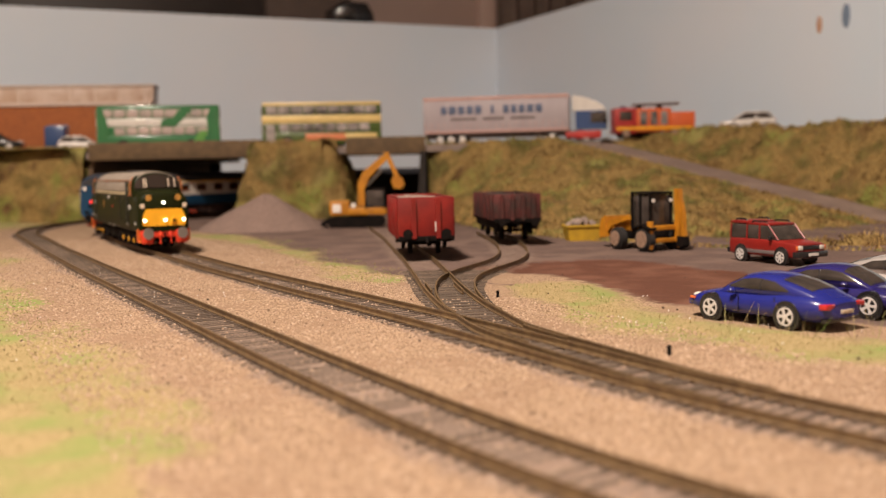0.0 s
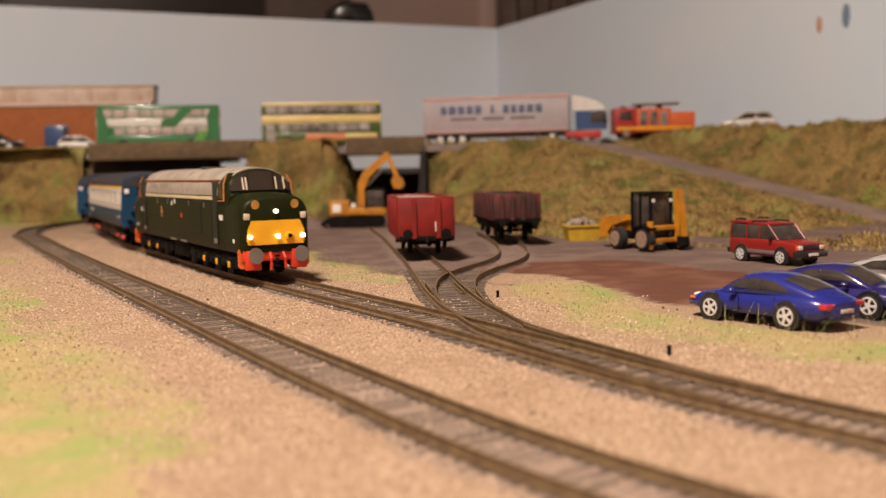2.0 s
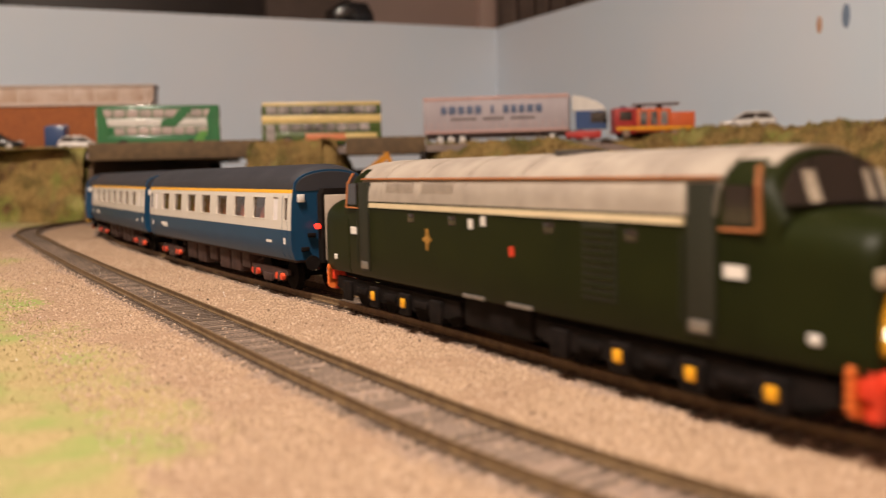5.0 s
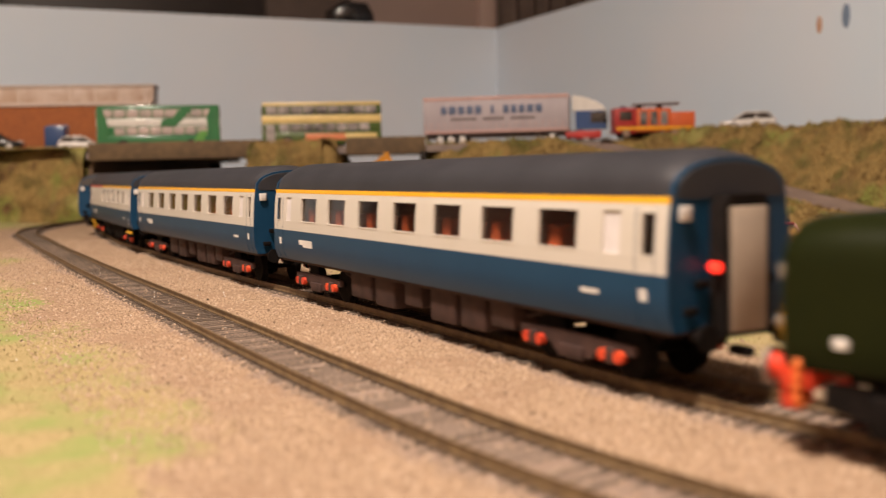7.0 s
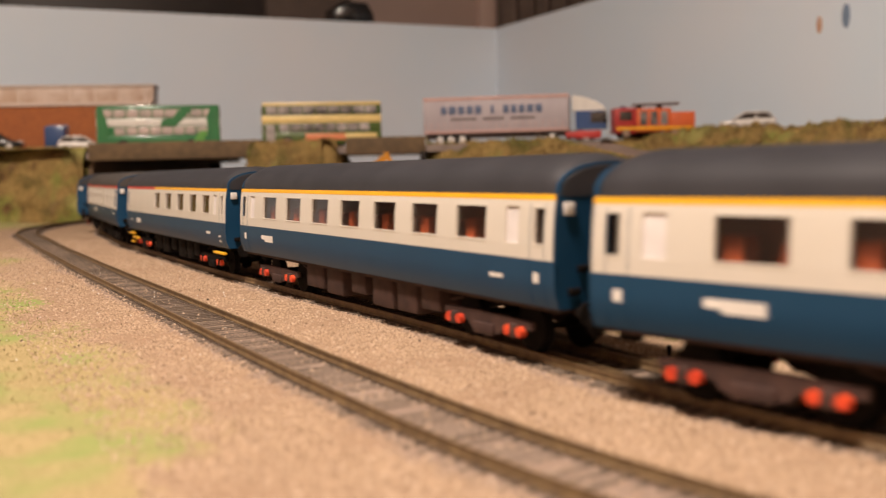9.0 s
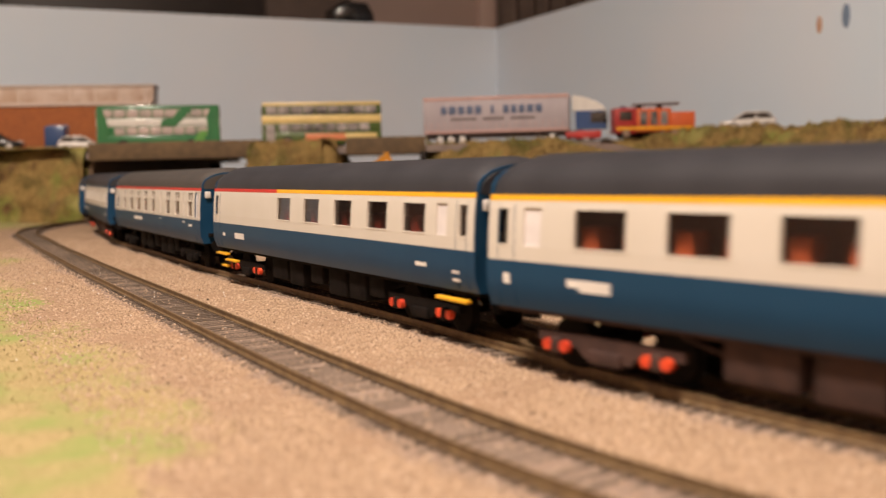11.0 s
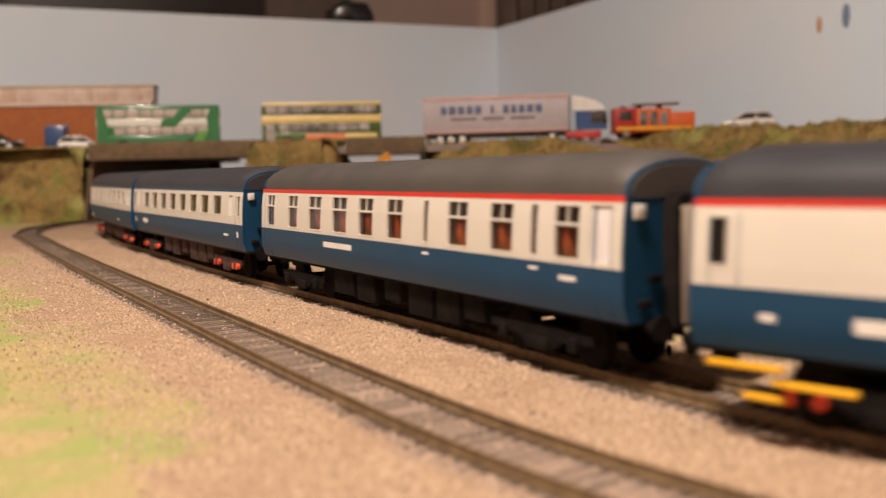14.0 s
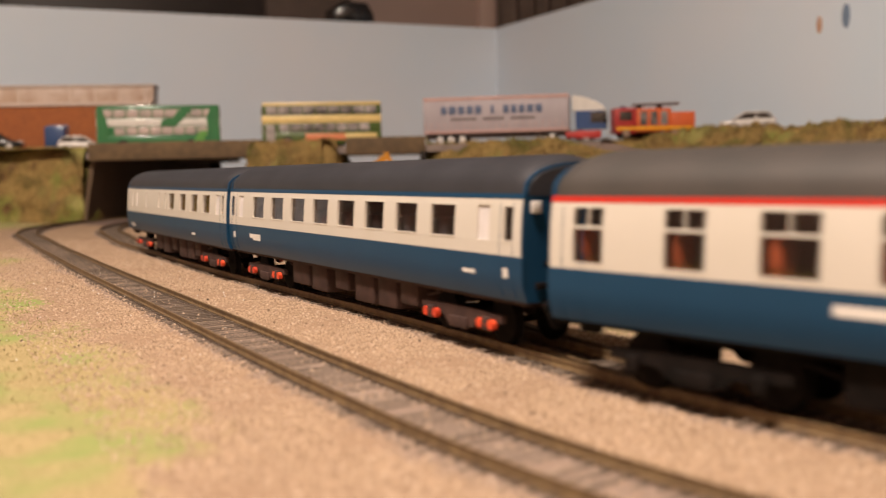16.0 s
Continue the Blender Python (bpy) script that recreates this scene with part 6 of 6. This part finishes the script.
# ---- scatter: turf fibres on the banks, ballast grains, grass tufts, debris ----
def island_mat(name, cols, rough=0.9, patch=0.0):
    """Scatter whose pieces differ: the colour of each is picked from a ramp."""
    m = bpy.data.materials.new(name)
    m.use_nodes = True
    n, l = m.node_tree.nodes, m.node_tree.links
    b = n["Principled BSDF"]
    b.inputs["Roughness"].default_value = rough
    b.inputs["Specular IOR Level"].default_value = 0.2
    g = n.new("ShaderNodeNewGeometry")
    r = n.new("ShaderNodeValToRGB")
    r.color_ramp.elements[0].color, r.color_ramp.elements[1].color = (*cols[0], 1), (*cols[-1], 1)
    for i, c in enumerate(cols[1:-1]):
        r.color_ramp.elements.new((i + 1) / (len(cols) - 1)).color = (*c, 1)
    tc = n.new("ShaderNodeTexCoord")
    z = n.new("ShaderNodeTexNoise")
    z.inputs["Scale"].default_value, z.inputs["Detail"].default_value = patch, 3
    l.new(tc.outputs["Object"], z.inputs["Vector"])
    mx = n.new("ShaderNodeMapRange")
    mx.inputs[1].default_value, mx.inputs[2].default_value = 0.3, 0.7
    l.new(z.outputs["Fac"], mx.inputs[0])
    av = n.new("ShaderNodeMix")
    av.inputs[0].default_value = 0.88 if patch else 0.0
    l.new(g.outputs["Random Per Island"], av.inputs[2])
    l.new(mx.outputs[0], av.inputs[3])
    l.new(av.outputs[0], r.inputs[0])
    l.new(r.outputs[0], b.inputs["Base Color"])
    return m


M_TURF = island_mat("turf_fibres", [(0.045, 0.03, 0.012), (0.14, 0.085, 0.03), (0.40, 0.27, 0.10), (0.15, 0.15, 0.04), (0.40, 0.40, 0.12)], patch=30.0)
M_GRAIN = island_mat("ballast_grains", [(0.20, 0.135, 0.09), (0.48, 0.35, 0.245), (0.38, 0.27, 0.185), (0.56, 0.43, 0.32), (0.30, 0.21, 0.145)])
M_BLADE = island_mat("grass_fibres", [(0.34, 0.28, 0.12), (0.20, 0.26, 0.07), (0.40, 0.33, 0.17), (0.26, 0.20, 0.09), (0.17, 0.30, 0.05)], patch=24.0)
M_FLECK = mat("fleck_white", (0.8, 0.78, 0.74), None, 100, 0.3)
M_CHIP = island_mat("dark_chips", [(0.07, 0.05, 0.035), (0.16, 0.11, 0.08), (0.04, 0.03, 0.025)])


def fibres(name, spots, size, up, m, label, category):
    """Many small upright slivers standing on given places."""
    rng = np.random.default_rng(11)
    n = len(spots)
    a = rng.uniform(0, 2 * np.pi, n)
    s = rng.uniform(0.6, 1.4, n)
    lean = rng.normal(0, 0.45, (n, 2))
    side = np.stack([np.cos(a), np.sin(a), np.zeros(n)], 1) * (size * s * 0.5)[:, None]
    tip = np.stack([lean[:, 0], lean[:, 1], np.ones(n)], 1) * (up * s)[:, None]
    p = np.asarray(spots, float)
    p = p - np.array([0, 0, 0.4])
    co = np.stack([p - side, p + side, p + tip + side * 0.5, p + tip - side * 0.5], 1).reshape(-1, 3) * K
    me = bpy.data.meshes.new(name)
    me.from_pydata(co.tolist(), [], np.arange(4 * n).reshape(n, 4).tolist())
    me.materials.append(m)
    return tagged(new(name, me), label, category, kind="stuff")


def grains(name, spots, sizes, m, label):
    rng = np.random.default_rng(4)
    n = len(spots)
    base = np.array([[1, 0, 0], [-1, 0, 0], [0, 1, 0], [0, -1, 0], [0, 0, 1], [0, 0, -1]], float)
    tri = np.array([[0, 2, 4], [2, 1, 4], [1, 3, 4], [3, 0, 4], [2, 0, 5], [1, 2, 5], [3, 1, 5], [0, 3, 5]])
    a = rng.uniform(0, 2 * np.pi, n)
    j = rng.uniform(0.6, 1.3, (n, 6, 1))
    v = base[None] * j * np.asarray(sizes)[:, None, None]
    c, s = np.cos(a)[:, None], np.sin(a)[:, None]
    v = np.stack([v[..., 0] * c - v[..., 1] * s, v[..., 0] * s + v[..., 1] * c, v[..., 2] * 0.8], -1) + np.asarray(spots)[:, None]
    me = bpy.data.meshes.new(name)
    me.from_pydata((v.reshape(-1, 3) * K).tolist(), [], (tri[None] + 6 * np.arange(n)[:, None, None]).reshape(-1, 3).tolist())
    me.materials.append(m)
    return tagged(new(name, me), label, "gravel", kind="stuff")


rng = np.random.default_rng(7)


def spots_on(ob, n, keep=lambda c: True):
    """Random places on the faces of a mesh, in millimetres."""
    me = ob.data
    polys = [p for p in me.polygons]
    area = np.array([p.area for p in polys])
    pick = rng.choice(len(polys), n, p=area / area.sum())
    out = []
    for i in pick:
        vs = [me.vertices[k].co for k in polys[i].vertices[:4]]
        u, v = rng.random(), rng.random()
        q = (vs[0] * (1 - u) + vs[1] * u) * (1 - v) + ((vs[3] if len(vs) > 3 else vs[2]) * (1 - u) + vs[2] * u) * v
        q = q / K
        if keep(q):
            out.append((q.x, q.y, q.z))
    return out


def off_ramp(q):
    t, off = ramp_at(q.x, q.y)
    return abs(off) > 31 or t < -0.02


turf = spots_on(bank, 120000, off_ramp)
for name in ("embankment_left", "embankment_middle"):
    turf += spots_on(bpy.data.objects[name], 16000, lambda q: q.z > 0 and q.y < 1240)
fibres("bank_turf", turf, 0.9, 2.8, M_TURF, "brown and green turf fibres covering the banks", "grass")


# ballast between and beside the rails
gs = []
gx1 = rng.uniform(-330, 190, 90000)
gy1 = 130 + (rng.random(90000) ** 1.5) * 720
dA1, _ = near_poly(gx1, gy1, list(zip(LINE_A[1], LINE_A[2]))[360:640:4])
dB1, _ = near_poly(gx1, gy1, list(zip(LINE_B[1], LINE_B[2]))[360:640:4])
dY1, sY1 = near_poly(gx1, gy1, yard_line)
ok = (np.minimum(dA1, dB1) < 62) & ((dA1 > 10) | (rng.random(90000) < 0.22)) & ((dB1 > 10) | (rng.random(90000) < 0.22)) & ~((sY1 < 0) & (dY1 > 12)) & (np.abs(gx1) < 0.5 * gy1 + 30)
gx1, gy1 = gx1[ok][:32000], gy1[ok][:32000]
gz1 = ground_height(gx1, gy1)
grains("ballast", np.stack([gx1, gy1, gz1 + 0.1], 1), rng.uniform(0.25, 0.62, len(gx1)), M_GRAIN, "fine sandy ballast grains beside the rails")
k = 110
cx, cy = rng.uniform(-240, 160, k), rng.uniform(180, 640, k)
grains("dark_chippings", np.stack([cx, cy, ground_height(cx, cy) + 0.3], 1), rng.uniform(0.3, 0.65, k), M_CHIP, "scattered dark chips on the ground")

# grass tufts on the verges
tx, ty = rng.uniform(-420, 260, 140000), 140 + rng.random(140000) * 760
dL, sL = near_poly(tx, ty, LEFT_LINE)
t1, _ = near_poly(tx, ty, [(-216, 890), (-150, 800), (-84, 640), (-45, 525), (-30, 500)])
t2, _ = near_poly(tx, ty, [(46, 440), (56, 375), (72, 330), (100, 288), (135, 262), (240, 235)])
bl3 = fractal(tx, ty, 24, 7.7)
want = ((ty > 225) & (sL < 0) & (dL + 16 * bl3 > 46)) | (t1 + 14 * bl3 < 14) | (t2 + 10 * bl3 < 17)
tx, ty = tx[want][:26000], ty[want][:26000]
fibres("grass_tufts", np.stack([tx, ty, ground_height(tx, ty)], 1), 0.3, 1.0, M_BLADE, "short pale green and straw grass fibres", "grass")

# long stems and scraps beside the blue car
stems = []
rs = random.Random(9)
for i in range(70):
    stems.append((rs.uniform(84, 150), rs.uniform(292, 318), -3.4))
fibres("dry_stems", stems, 0.16, 7.0, M_BLADE, "long dry grass stems beside the parked cars", "grass")

fx, fy = np.concatenate([rng.uniform(-330, -70, 160), rng.uniform(60, 200, 60)]), np.concatenate([rng.uniform(220, 640, 160), rng.uniform(280, 420, 60)])
grains("pale_flecks", np.stack([fx, fy, ground_height(fx, fy) + 0.8], 1), rng.uniform(0.18, 0.42, len(fx)), M_FLECK, "tiny pale flecks glinting in the grass")

# two small black relay boxes by the points
for x, y in ((22.5, 411), (63.5, 277)):
    bm = B()
    cyl(bm, (0, 0, 1.0), 0.62, 3.4, "z", 14)
    tagged(part("point_post", bm, M_BLACK, at=mm(x, y, -3.4)), "small black post beside the turnout", "post", "posts by the points")


# ---- what moves: the train runs in along its line, towards the near end ----
def station(p, t):
    """Where a point of the train is on the line at t seconds: p is its place at the start."""
    return p - 112.2 * t


def ride(ob, front, rear, inset):
    rows = []
    for i in range(49):
        t = i / 3
        s = station(0, t)
        xa, ya, _ = on_line(LINE_B, min(front + inset + s, 2500))
        xb, yb, _ = on_line(LINE_B, min(rear - inset + s, 2505))
        mid = (front + rear) / 2 - 0.5 * (front + inset + rear - inset)
        rows.append((t, mm((xa + xb) / 2, (ya + yb) / 2, 0, math.degrees(math.atan2(ya - yb, xa - xb)))))
    walk(ob, rows)


def motions():
    ride(LOCO, 586, 834, 60)
    for ob, front in zip(COACHES, (859.5, 1127.3, 1391.7, 1660.2, 1927.9, 2175.7)):
        ride(ob, front, front + 2 * HALF, 37)


motions()
